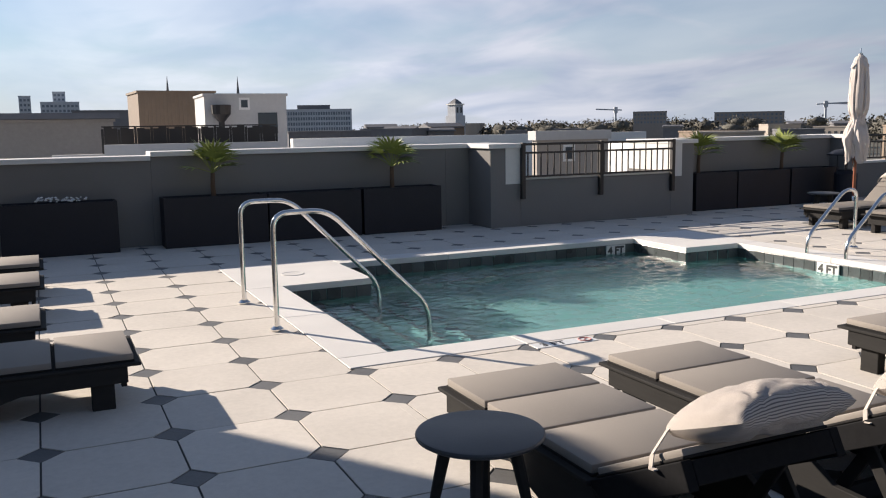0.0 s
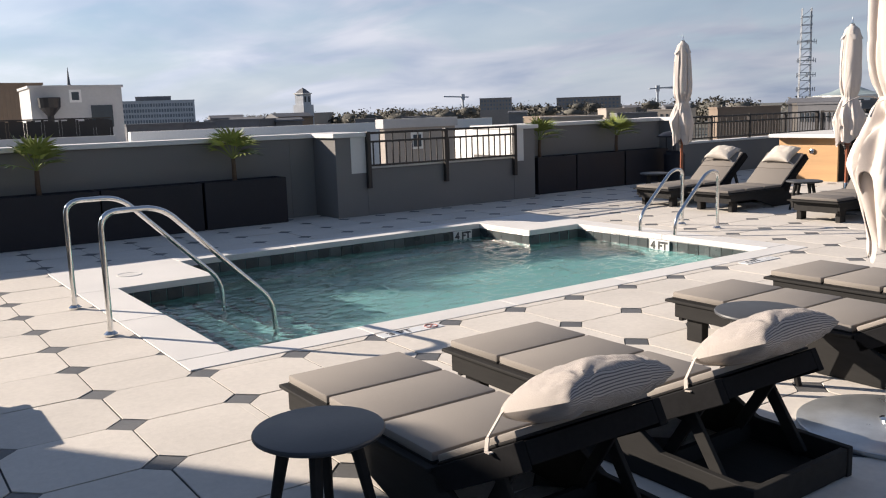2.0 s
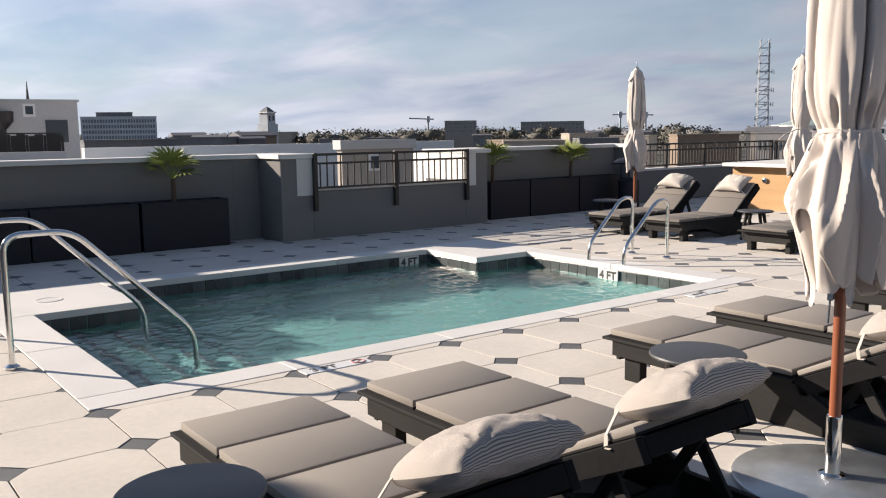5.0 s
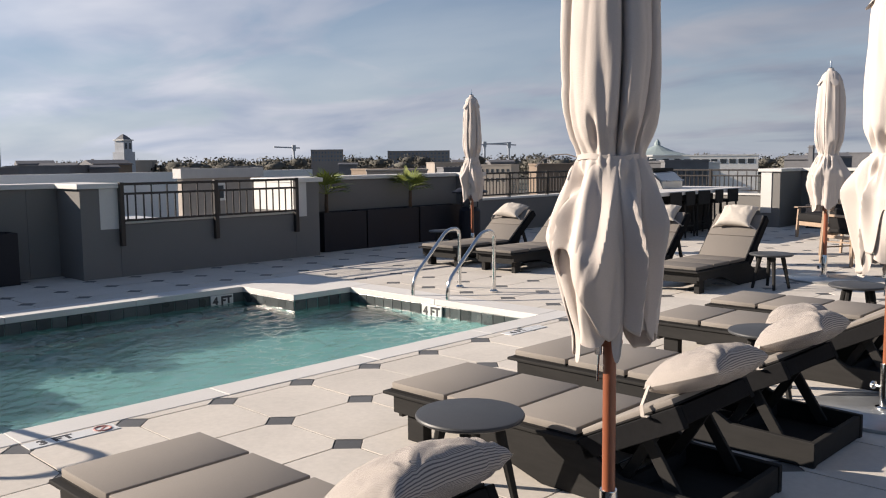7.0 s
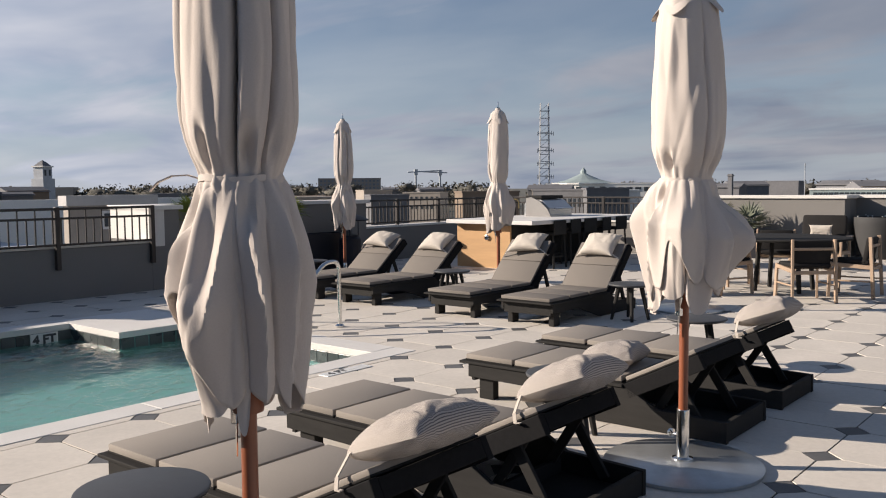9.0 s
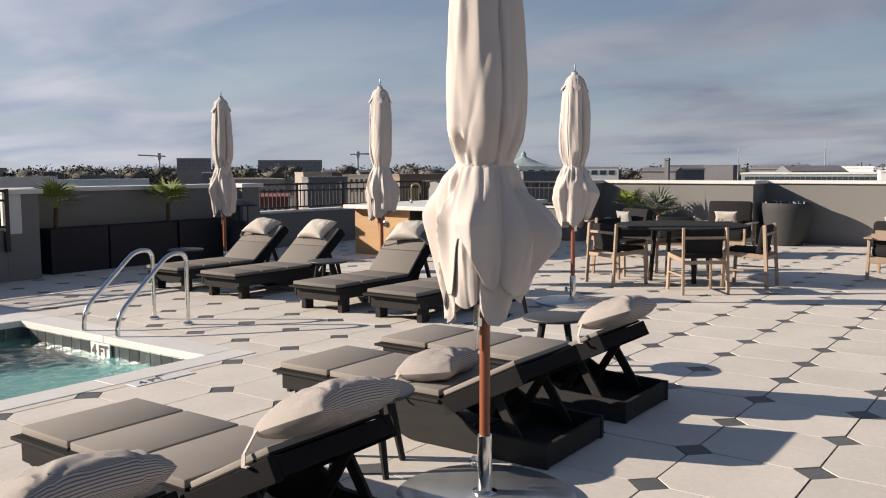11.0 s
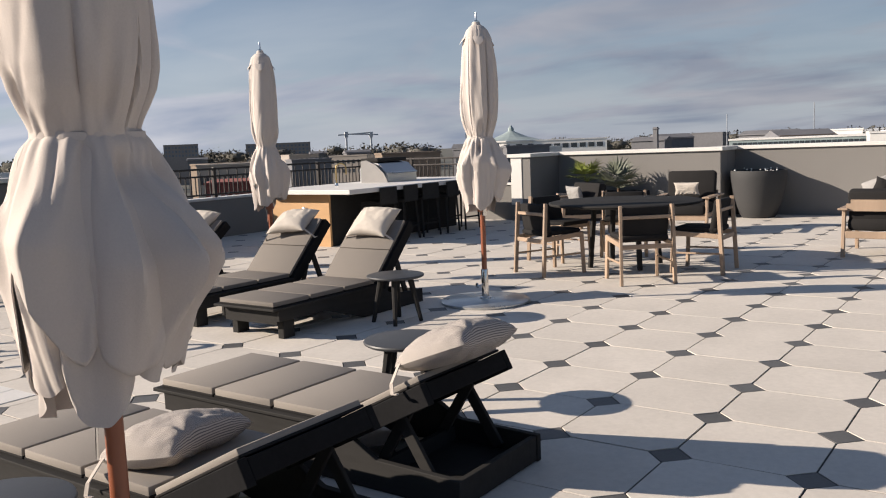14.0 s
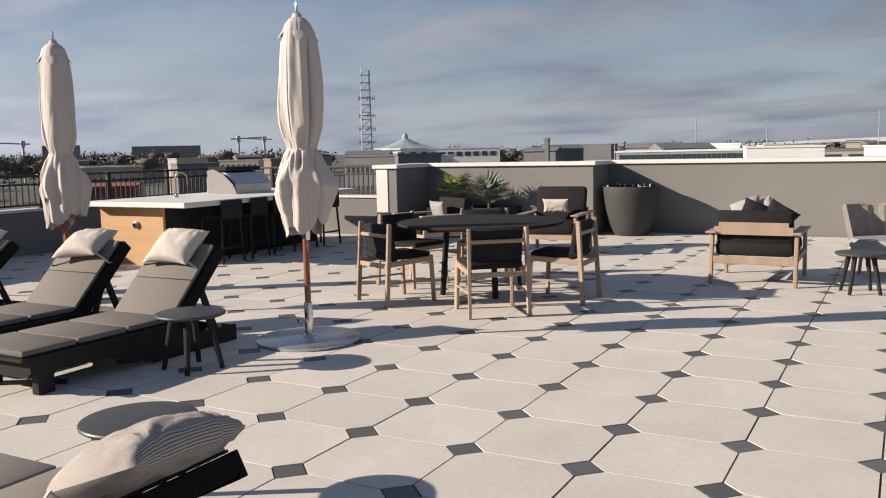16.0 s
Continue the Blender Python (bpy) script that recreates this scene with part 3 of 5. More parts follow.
bm = boxes((9.585, 9.599, 5.42, 5.65, 0.3, WT), bevel=0.002)
structure("jamb_trim_east", bm, CAP, "white painted jamb on the east pier", "trim")
# unseen block added to shade the deck's west; south wall behind the walk
bm = boxes((-19.0, -13.36, -9.0, 8.24, -0.03, 4.2), bevel=0.01)
structure("wall_west", bm, STUCCO, "plain taupe block, unseen, added to shade the west of the deck", "wall")
bm = boxes((-13.359, 11.549, -9.4, -9.0, -0.03, WT), bevel=0.006)
structure("wall_south", bm, STUCCO, "plain taupe south parapet", "wall")


def railing(name, a, b, z0, z1, label, drop=0.0, posts=3, every=0.105, outset=(0, 0)):
    """Metal guard from a to b: posts, a doubled top rail, a bottom rail and pickets."""
    a, b = Vector((*a, 0)), Vector((*b, 0))
    d = (b - a).normalized()
    L = (b - a).length
    t = thing(name, Matrix.Translation(a) @ pose(0, 0, 0, 0, 0, math.degrees(math.atan2(d.y, d.x))), label, "railing")
    part("top_rail", box(bmesh.new(), 0, L, -0.028, 0.028, z1 - 0.035, z1, 0.005), BRONZE, t)
    part("middle_rail", box(bmesh.new(), 0, L, -0.018, 0.018, z1 - 0.16, z1 - 0.13, 0.004), BRONZE, t)
    part("bottom_rail", box(bmesh.new(), 0, L, -0.018, 0.018, z0 + 0.03, z0 + 0.06, 0.004), BRONZE, t)
    post = mesh_of("post", box(bmesh.new(), -0.03, 0.03, -0.034, 0.034, z0 - drop, z1 + 0.006, 0.005), BRONZE)
    pick = mesh_of("picket", box(bmesh.new(), -0.009, 0.009, -0.009, 0.009, z0 + 0.05, z1 - 0.14, 0.002), BRONZE)
    stub = mesh_of("stub", box(bmesh.new(), -0.008, 0.008, -0.008, 0.008, z1 - 0.14, z1 - 0.02, 0.002), BRONZE)
    for i in range(posts):
        o = new("post", post)
        o.parent, o.location = t, (0.03 + (L - 0.06) * i / (posts - 1), 0, 0)
    k = round(L / every)
    for i in range(1, k):
        o = new("picket", pick)
        o.parent, o.location = t, (L * i / k, 0, 0)
        if i % 2 == 0:
            o = new("stub", stub)
            o.parent, o.location = t, (L * i / k, 0, 0)
    return t


railing("guard_railing", (-3.19, BAY - 0.05), (-0.33, BAY - 0.05), 0.70, 1.24, "dark bronze metal guard railing fixed before the parapet opening", drop=0.29, every=0.115)
railing("guard_railing", (4.46, NY + 0.12), (9.82, NY + 0.12), 0.71, 1.22, "dark bronze picket railing on the low north wall", posts=5, drop=0.03)
railing("guard_railing", (9.84, NY + 0.05), (9.84, 5.67), 0.71, 1.22, "dark bronze picket railing on the low east wall", posts=4, drop=0.03)


# ---- pool rails ----
def pool_rail(m, pts, label, group):
    t = thing("pool_handrail", m, label, "handrail", group)
    part("rail", tube(bmesh.new(), rounded(pts, 0.13), 0.021, 14), STEEL, t, smooth=True)
    for p in (pts[0],):
        part("flange", lathe(bmesh.new(), [(0.05, 0.0), (0.05, 0.012), (0.03, 0.03), (0.022, 0.03)], 20, Matrix.Translation((p[0], p[1], COP))), STEEL, t, smooth=True)


for y in (3.78, 4.92):
    pool_rail(pose(0, y, 0), [(-8.16 + 0.03, 0, COP), (-8.16 + 0.03, 0, 0.89), (-7.70, 0, 0.89), (-6.88, 0, 0.07), (-6.86, 0, -0.60)], "polished steel handrail over the pool's entry steps", "handrails of the pool steps")
for y in (4.05, 4.58):
    pool_rail(pose(0, y, 0), [(-1.0, 0, COP), (-1.0, 0, 0.70), (-1.2, 0, 0.70), (-1.76, 0, 0.19), (-1.775, 0, -0.70)], "polished steel grab rail of the pool ladder", "grab rails of the pool ladder")
t = thing("skimmer_lid", pose(-7.35, 6.2, COP), "round white skimmer lid set in the coping", "lid")
part("cover", lathe(bmesh.new(), [(0.12, -0.005), (0.12, 0.004), (0.11, 0.006), (0.105, 0.003)], 28), COPING, t)
deck_marker(pose(-6.45, 2.44, 0.002), "3 FT", True)
deck_marker(pose(-2.5, 2.42, 0.002), "4 FT", False)


# ---- sun loungers ----
def build_lounger(angle, label, group, m, back_pads, pad=None, BL=0.72):
    """Origin on the floor below the hinge; the feet lie towards +y."""
    t = thing("sun_lounger", m, label, "sun lounger", group)
    W = 0.33
    side = [(1.19, 0.24), (1.19, 0.15), (0.66, 0.145), (0.20, 0.005), (-0.65, 0.0), (-0.65, 0.125), (-0.22, 0.135), (-0.03, 0.24)]
    for s in (-1, 1):
        b = bmesh.new()
        prism(b, side, -0.016, 0.016, Matrix.Translation((s * (W - 0.016), 0, 0)) @ Matrix(((0, 0, 1, 0), (1, 0, 0, 0), (0, 1, 0, 0), (0, 0, 0, 1))))
        bmesh.ops.bevel(b, geom=b.edges[:], offset=0.003, segments=1, affect="EDGES")
        part("side_board", b, CHAR, t)
        part("leg", boxes((s * W - s * 0.068 - 0.032, s * W - s * 0.068 + 0.032, 1.00, 1.12, 0, 0.239), bevel=0.004), CHAR, t)
    part("foot_board", boxes((-W + 0.033, W - 0.033, 1.155, 1.185, 0.12, 0.238), bevel=0.004), CHAR, t)
    part("rear_board", boxes((-W + 0.033, W - 0.033, -0.645, -0.615, 0.005, 0.12), bevel=0.004), CHAR, t)
    part("cross_board", boxes((-W + 0.034, W - 0.034, -0.20, -0.17, 0.012, 0.10), bevel=0.003), CHAR, t)
    part("tray_floor", boxes((-W + 0.034, W - 0.034, -0.613, -0.202, 0.014, 0.030), bevel=0.002), CHAR, t)
    part("seat_deck", boxes((-W - 0.014, W + 0.014, 0.0, 1.26, 0.241, 0.259), bevel=0.004), CHAR, t)
    for i, (y0, y1) in enumerate(((0.835, 1.225), (0.425, 0.815), (0.02, 0.405))):
        part("seat_pad", pad_mesh(-W + 0.022, W - 0.022, y0, y1, 0.260, 0.305, i), pad or PAD, t, smooth=True)
        part("pad_welt", boxes((-W + 0.020, W - 0.020, y0 - 0.004, y1 + 0.004, 0.259, 0.272), bevel=0.004), DARKFAB, t, "dark underside welt of the pad")
    R = Matrix.Translation((0, -0.005, 0.25)) @ pose(0, 0, 0, -angle, 0, 0)
    back = part("backrest", box(bmesh.new(), -W + 0.041, W - 0.041, -BL, -BL + 0.04, -0.072, 0.006, 0.004, R), RAILBLACK, t)
    for s in (-1, 1):
        part("back_rail", box(bmesh.new(), s * (W - 0.02) - 0.02, s * (W - 0.02) + 0.02, -BL, 0, -0.085, 0.010, 0.004, R), RAILBLACK, back, "black back frame rail")
    sl = box(bmesh.new(), -W + 0.041, W - 0.041, -0.092, 0, -0.02, 0.006, 0.003)
    slat_me = mesh_of("slat", sl, RAILBLACK)
    for k in range(int((BL - 0.04) / 0.0955)):
        o = new("slat", slat_me)
        o.parent, o.matrix_basis = back, R @ Matrix.Translation((0, -0.005 - k * 0.0955, 0))
    n = back_pads
    for i in range(n):
        y0, y1 = -BL + 0.02 + (BL - 0.03) * i / n, -BL + 0.02 + (BL - 0.03) * (i + 1) / n - 0.006
        b = pad_mesh(-W + 0.030, W - 0.030, y0, y1, 0.012, 0.046)
        b.transform(R)
        part("back_pad", b, pad or PAD, back, smooth=True)
        part("pad_welt", box(bmesh.new(), -W + 0.024, W - 0.024, y0 - 0.004, y1 + 0.004, 0.0115, 0.023, 0.004, R), DARKFAB, back, "dark welt round the back pad")
    # props from the backrest down to the tray
    for s in (-1, 1):
        top = R @ Vector((s * (W - 0.075), -BL * 0.56, -0.07))
        part("prop", bar(bmesh.new(), top, (s * (W - 0.075), max(top.y - 0.17, -0.58), 0.06), 0.022, 0.055, 0.003), CHAR, t)
        top = R @ Vector((s * (W - 0.1), -BL * 0.65, -0.06))
        part("stay", bar(bmesh.new(), top, (s * (W - 0.1), top.y + 0.20, 0.035), 0.02, 0.05, 0.003), CHAR, t)
    return t, R, BL


def tie(bm, pts, w):
    """A flat cloth tie along a line."""
    for a, b in zip(pts, pts[1:]):
        bar(bm, a, b, w, 0.004)


def build_pillow(R, BL, m, mat, label, group, straps=True, up=-0.02, big=(0.53, 0.36, 0.165)):
    """A pillow lying at the head of a lounger's backrest."""
    P = m @ R @ Matrix.Translation((0, -BL + up, 0.058 + big[2] * 0.36)) @ pose(0, 0, 0, 6, 0, 0)
    t = thing("lounger_pillow", P, label, "pillow", group)
    part("cushion", pillow_mesh(*big, seed=len(label), square=big[0] < 0.5), mat, t, smooth=True)
    if straps:
        for s in (-1, 1):
            b = bmesh.new()
            e = big[0] / 2
            tie(b, [(s * (e - 0.07), big[1] * 0.36, 0.01), (s * (e - 0.01), big[1] * 0.40, -0.025), (s * (e + 0.055), big[1] * 0.43, -0.085), (s * (e + 0.075), big[1] * 0.42, -0.125), (s * (e + 0.078), big[1] * 0.34, -0.132)], 0.017)
            part("tie", b, mat, t, "cloth tie knotted round the back frame")
    return t


SOUTH_X = (-7.65, -6.70, -4.93, -3.89, -2.24, -1.28)
SY = -0.09
ls, R, BL = build_lounger(27, "charcoal wooden sun lounger with taupe pads, its back half raised", "loungers along the pool's near side", pose(SOUTH_X[0], SY, 0), 1, None, 0.53)
for i, x in enumerate(SOUTH_X):
    mm = pose(x, SY, 0, 0, 0, random.uniform(-0.8, 0.8) if i else 0)
    if i:
        copy_thing(ls, mm)
    if i == 0:
        ps = build_pillow(R, BL, mm, TICKING, "cream pillow with thin grey ticking stripes on a lounger", "striped lounger pillows")
    else:
        P = mm @ R @ Matrix.Translation((random.uniform(-.02, .02), -BL - 0.02 + random.uniform(-.01, .02), 0.058 + 0.058)) @ pose(0, 0, 0, 6 + random.uniform(-3, 3), random.uniform(-2, 2), random.uniform(-5, 5))
        if i == 4:     # slid down to the fold of this lounger
            P = pose(x - 0.02, 0.13, 0.375, -8, 3, 12)
        copy_thing(ps, P)

EAST_Y = (2.53, 3.57, 5.18, 6.22)
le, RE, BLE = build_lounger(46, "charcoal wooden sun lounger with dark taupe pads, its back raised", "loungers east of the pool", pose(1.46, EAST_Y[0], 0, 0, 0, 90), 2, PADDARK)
for i, y in enumerate(EAST_Y):
    mm = pose(1.46 + (0.06 if i > 1 else 0), y, 0, 0, 0, 90)
    if i == 2:
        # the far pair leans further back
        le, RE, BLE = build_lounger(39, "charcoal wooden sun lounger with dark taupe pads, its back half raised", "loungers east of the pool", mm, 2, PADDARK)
    elif i:
        copy_thing(le, mm)
    if i == 0:
        pe = build_pillow(RE, BLE, mm, PILLOW, "plain cream pillow propped on a raised lounger back", "cream lounger pillows", True, 0.09, (0.46, 0.36, 0.14))
    else:
        P = mm @ RE @ Matrix.Translation((random.uniform(-.02, .02), -BLE + 0.10, 0.058 + 0.043)) @ pose(0, 0, 0, 10 + random.uniform(-5, 9), random.uniform(-4, 4), random.uniform(-14, 14))
        copy_thing(pe, P)

WEST_Y = (2.68, 3.85, 5.46, 6.58)
for i, y in enumerate(WEST_Y):
    mm = pose((-9.24 if i == 0 else -9.70) - 1.26, y, 0, 0, 0, -90)
    if i == 0:
        lw, _, _ = build_lounger(39, "charcoal wooden sun lounger with sunlit taupe pads", "loungers west of the pool", mm, 2)
    else:
        copy_thing(lw, mm)


# ---- side tables ----
def build_table(m):
    t = thing("side_table", m, "small round charcoal side table on four splayed legs", "side table", "side tables by the loungers")
    part("tabletop", lathe(bmesh.new(), [(0.10, 0.372), (0.225, 0.376), (0.238, 0.384), (0.24, 0.392), (0.236, 0.399), (0.225, 0.402), (0.002, 0.402)], 40), TABLE, t, smooth=True)
    for k in range(4):
        a = radians(45 + 90 * k)
        c, s = math.cos(a), math.sin(a)
        b = bmesh.new()
        tube(b, [(0.12 * c, 0.12 * s, 0.374), (0.20 * c, 0.20 * s, 0.0)], 0.026, 8, 0.017)
        part("leg", b, CHAR, t, smooth=True)
    return t


tb = build_table(pose(-8.27, 0.19, 0, 0, 0, 12))
for x, y in ((-5.62, 0.22), (-3.03, 0.02), (-0.62, 0.27), (1.25, 1.83), (1.3, 4.38), (1.3, 7.05)):
    copy_thing(tb, pose(x, y, 0, 0, 0, random.uniform(0, 90)))


# ---- umbrellas ----
def smooth(u):
    u = min(1.0, max(0.0, u))
    return u * u * (3 - 2 * u)


def lobes_of(seed, n):
    """Uneven angles at which the folded panels meet."""
    rng = random.Random(int(seed * 100))
    cuts = [0.0]
    for _ in range(n):
        cuts.append(cuts[-1] + rng.choice((0.35, 0.6, 1.0, 1.5, 2.0)) * rng.uniform(0.85, 1.15))
    return [2 * math.pi * c / cuts[-1] for c in cuts], rng


def lobe_at(cuts, a):
    a = a % (2 * math.pi)
    for k in range(len(cuts) - 1):
        if a <= cuts[k + 1]:
            return k, (a - cuts[k]) / (cuts[k + 1] - cuts[k])
    return len(cuts) - 2, 1.0


TIE = 1.50


def canopy_mesh(seed, wide, upper, swell, hem0, lift, inner=1.0):
    """A furled canopy tied at its waist: broad slack panels above, and below a skirt whose folds fan out from the tie.
    lift: bearing, half width and height to which the skirt is turned up, baring the layer beneath."""
    n_lobes = 6
    cuts, rng = lobes_of(seed + (0 if inner == 1.0 else 40), n_lobes)
    fat = [rng.uniform(0.90, 1.07) for _ in range(n_lobes)]
    flare = [rng.uniform(0.78, 1.05) for _ in range(n_lobes)]
    knee = [rng.uniform(0.32, 0.56) for _ in range(n_lobes)]
    hems = [hem0 + rng.uniform(-0.04, 0.10) for _ in range(n_lobes)]
    depth = [rng.choice((0.04, 0.07, 0.12, 0.50)) for _ in range(n_lobes)]
    kc, _ = lobe_at(cuts, radians(swell))
    point = [rng.uniform(0.0, 0.16) for _ in range(n_lobes)]
    flare[kc], knee[kc], hems[kc], point[kc] = 1.05, 0.46, hem0 + 0.07, 0.46 if wide > 0.215 else 0.30 if hem0 < 0.88 else 0.18
    kt, _ = lobe_at(cuts, radians(lift[0] - lift[1] - 22))
    flare[kt], hems[kt], point[kt] = 1.12, hem0 - 0.04, 0.14
    waist = upper * 0.69
    # creases that leave the tie: bearing, slope, width, depth, reach
    below = [(rng.uniform(0, 6.283), rng.uniform(-0.7, 0.7), rng.uniform(0.09, 0.24), rng.uniform(-0.20, 0.14), rng.uniform(0.14, 0.55)) for _ in range(13)]
    above = [(rng.uniform(0, 6.283), rng.uniform(-0.5, 0.5), rng.uniform(0.10, 0.24), rng.uniform(-0.22, 0.06), rng.uniform(0.10, 0.34)) for _ in range(8)]
    long = [(rng.uniform(0, 6.283), rng.uniform(-0.25, 0.25), rng.uniform(0.10, 0.22), rng.uniform(-0.07, 0.04)) for _ in range(4)]

    def turn(a, c):
        return (a - c + math.pi) % (2 * math.pi) - math.pi

    rows = [(2.50, 0.03), (2.485, 0.06), (2.45, 0.092), (2.38, upper * 0.74), (2.28, upper * 0.84), (2.16, upper * 0.92), (2.02, upper * 0.97), (1.90, upper), (1.80, upper), (1.72, upper * 0.985), (1.66, upper * 0.96), (1.61, upper * 0.90), (1.57, upper * 0.82), (1.535, upper * 0.73), (1.515, waist)]
    for _ in range(2):
        rows = [rows[0]] + [x for p, q in zip(rows, rows[1:]) for x in (((p[0] + q[0]) / 2, (p[1] + q[1]) / 2), q)]
    rows += [("low", v / 44.0) for v in range(45)]
    n = 224
    bm = bmesh.new()
    rings = []
    for zz, r in rows:
        low = zz == "low"
        if not low and inner != 1.0:
            continue
        ring = []
        for k in range(n):
            a = 2 * math.pi * k / n
            c, s = math.cos(a), math.sin(a)
            j, u = lobe_at(cuts, a + (0.20 * noise.noise(Vector((c, s, (1.5 - r if low else zz) * 1.1 + seed)))))
            arch = 1 - abs(2 * u - 1) ** 15
            z = zz
            # panel values blend towards the neighbours at the valleys
            nb = (j + (1 if u > 0.5 else -1)) % n_lobes
            w = 0.5 * abs(2 * u - 1) ** 3
            mixv = lambda q: q[j] * (1 - w) + q[nb] * w
            if low:
                tongue = math.sqrt(max(0.0, 1 - (2 * u - 1) ** 2))
                hem = mixv(hems) - 0.10 * tongue + 0.07 + 0.015 * noise.noise(Vector((c * 4, s * 4, seed)))
                if inner == 1.0:
                    q = turn(a, radians(lift[0])) / radians(lift[1])
                    if abs(q) < 1:
                        # one side of the turned-up part climbs slowly, the other drops at once
                        hem += (lift[2] - hem) * (smooth((1 + q) / 0.6) if q < -0.4 else smooth((1 - q) / 1.4))
                z = TIE - r * (TIE - hem)
                drop = (TIE - z) / 0.62
                kn = mixv(knee)
                full = wide * (0.82 + 0.16 * mixv(flare))
                tip = full * 0.74
                rr = waist + (full - waist) * (drop / kn) ** 0.72 if drop < kn else full + (tip - full) * min(1.0, (drop - kn) / (1 - kn)) ** 1.2
                tent = (1 - abs(2 * u - 1)) ** 1.15
                rise = drop / kn if drop < kn else max(0.0, 1 - 0.75 * (drop - kn) / (1 - kn))
                rr += wide * (mixv(point) * tent - 0.03) * smooth(rise) * min(1.0, rise * 1.1)
                rr *= 1 - (0.03 + (mixv(depth) * 0.5) * smooth(drop * 2.2)) * (1 - arch)
                for b0, sl, wd, dp, reach in below:
                    e = turn(a, b0 + sl * drop) / (wd * (1 + 2.6 * drop))
                    if abs(e) < 1:
                        rr *= 1 + dp * (1 - e * e) ** 2 * smooth(drop * 14) * max(0.0, 1 - drop * 0.62 / reach)
            else:
                grow = smooth((2.48 - z) / 0.35)
                rr = r * (1 + (mixv(fat) - 1) * grow) * (1 - (mixv(depth) * 1.1) * (1 - arch) * grow * (0.40 + 0.60 * smooth((z - TIE) / 0.16)))
                rise = z - TIE
                for b0, sl, wd, dp, reach in above:
                    e = turn(a, b0 + sl * rise) / (wd * (1 + 2.4 * rise))
                    if abs(e) < 1:
                        rr *= 1 + dp * (1 - e * e) ** 2 * smooth(rise * 14) * max(0.0, 1 - rise / reach)
                for b0, sl, wd, dp in long:
                    e = turn(a, b0 + sl * rise) / wd
                    if abs(e) < 1:
                        rr *= 1 + dp * (1 - e * e) ** 2 * grow * smooth(rise / 0.25)
            # soft buckles in the cloth, and small gathers by the tie
            v = Vector((c * 1.1 + seed * 3, s * 1.1, z * 1.9))
            far = smooth(abs(z - TIE) / 0.12)
            kink = max(0.0, 1 - 6.0 * abs(noise.noise(Vector((c * 1.6 + seed, s * 1.6 + z * 1.2, z * 2.0)))))
            rr *= 1 - far * 0.02 * kink
            # crisp folds that hang from the tie
            ridge = 1 - 4.0 * abs(noise.noise(Vector((c * 1.7 + seed * 2, s * 1.7, (1.1 if low else 0.5) * abs(z - TIE) + (0 if low else 7)))))
            rr *= 1 + (0.15 if low else 0.06) * max(-0.8, ridge) * smooth(abs(z - TIE) / 0.22) * (1 if low else smooth((2.48 - z) / 0.3))
            rr *= 1 + far * (0.10 * noise.noise(v) + 0.035 * noise.noise(Vector((c * 3 + seed, s * 3, z * 4.0 + a))))
            near_tie = math.exp(-((z - TIE) / 0.07) ** 2)
            rr *= 1 + near_tie * (0.09 * noise.noise(Vector((c * 5.0 + seed, s * 5.0, z * 1.5))) + 0.02 * math.sin(19 * a + seed))
            dimple = max(0.0, noise.noise(Vector((c * 2.4 - seed, s * 2.4, 1.0 if z > TIE else 6.0))) - 0.10)
            rr *= 1 - 0.75 * dimple * math.exp(-((abs(z - TIE) - 0.085) / 0.05) ** 2)
            rr *= inner
            ring.append(bm.verts.new((rr * c, rr * s, z)))
        rings.append(ring)
    for p, q in zip(rings, rings[1:]):
        for k in range(n):
            bm.faces.new((p[k], q[k], q[(k + 1) % n], p[(k + 1) % n]))
    if inner == 1.0:
        bm.faces.new(rings[0])
    return bm


def strap_mesh(seed, r):
    """The cloth tie round the waist, with a loose tail."""
    n = 72
    bm = bmesh.new()
    rings = []
    for z, o in ((TIE + 0.010, -0.004), (TIE + 0.009, 0.003), (TIE - 0.009, 0.004), (TIE - 0.010, -0.004)):
        ring = []
        for k in range(n):
            a = 2 * math.pi * k / n
            c, s = math.cos(a), math.sin(a)
            rr = (r + o) * (0.985 + 0.05 * noise.noise(Vector((c * 2 + seed, s * 2, 0))))
            ring.append(bm.verts.new((rr * c, rr * s, z + 0.012 * noise.noise(Vector((c + seed, s, 3))))))
        rings.append(ring)
    for p, q in zip(rings, rings[1:]):
        for k in range(n):
            bm.faces.new((p[k], q[k], q[(k + 1) % n], p[(k + 1) % n]))
    return bm


def cap_mesh(seed, upper):
    """The vent flap that lies over the canopy's top, its four corners sticking out."""
    n = 96
    bm = bmesh.new()
    rings = []
    for i in range(9):
        v = i / 8.0
        ring = []
        for k in range(n):
            a = 2 * math.pi * k / n
            f = abs(math.cos(2 * a + seed)) ** 2.2
            c, s = math.cos(a), math.sin(a)
            edge = 2.40 - 0.085 * f + 0.035 * noise.noise(Vector((c * 1.6, s * 1.6, seed + 5)))
            z = 2.522 - v ** 1.4 * (2.522 - edge)
            hug = 0.024 + (upper * 0.80 - 0.010) * smooth((2.53 - z) / 0.26) ** 0.75
            rr = hug * (1.0 + 0.13 * f * v * v + 0.10 * v * noise.noise(Vector((c * 2, s * 2, seed)))) + 0.006
            ring.append(bm.verts.new((rr * c, rr * s, z)))
        rings.append(ring)
    for p, q in zip(rings, rings[1:]):
        for k in range(n):
            bm.faces.new((p[k], q[k], q[(k + 1) % n], p[(k + 1) % n]))
    bm.faces.new(rings[0])
    return bm


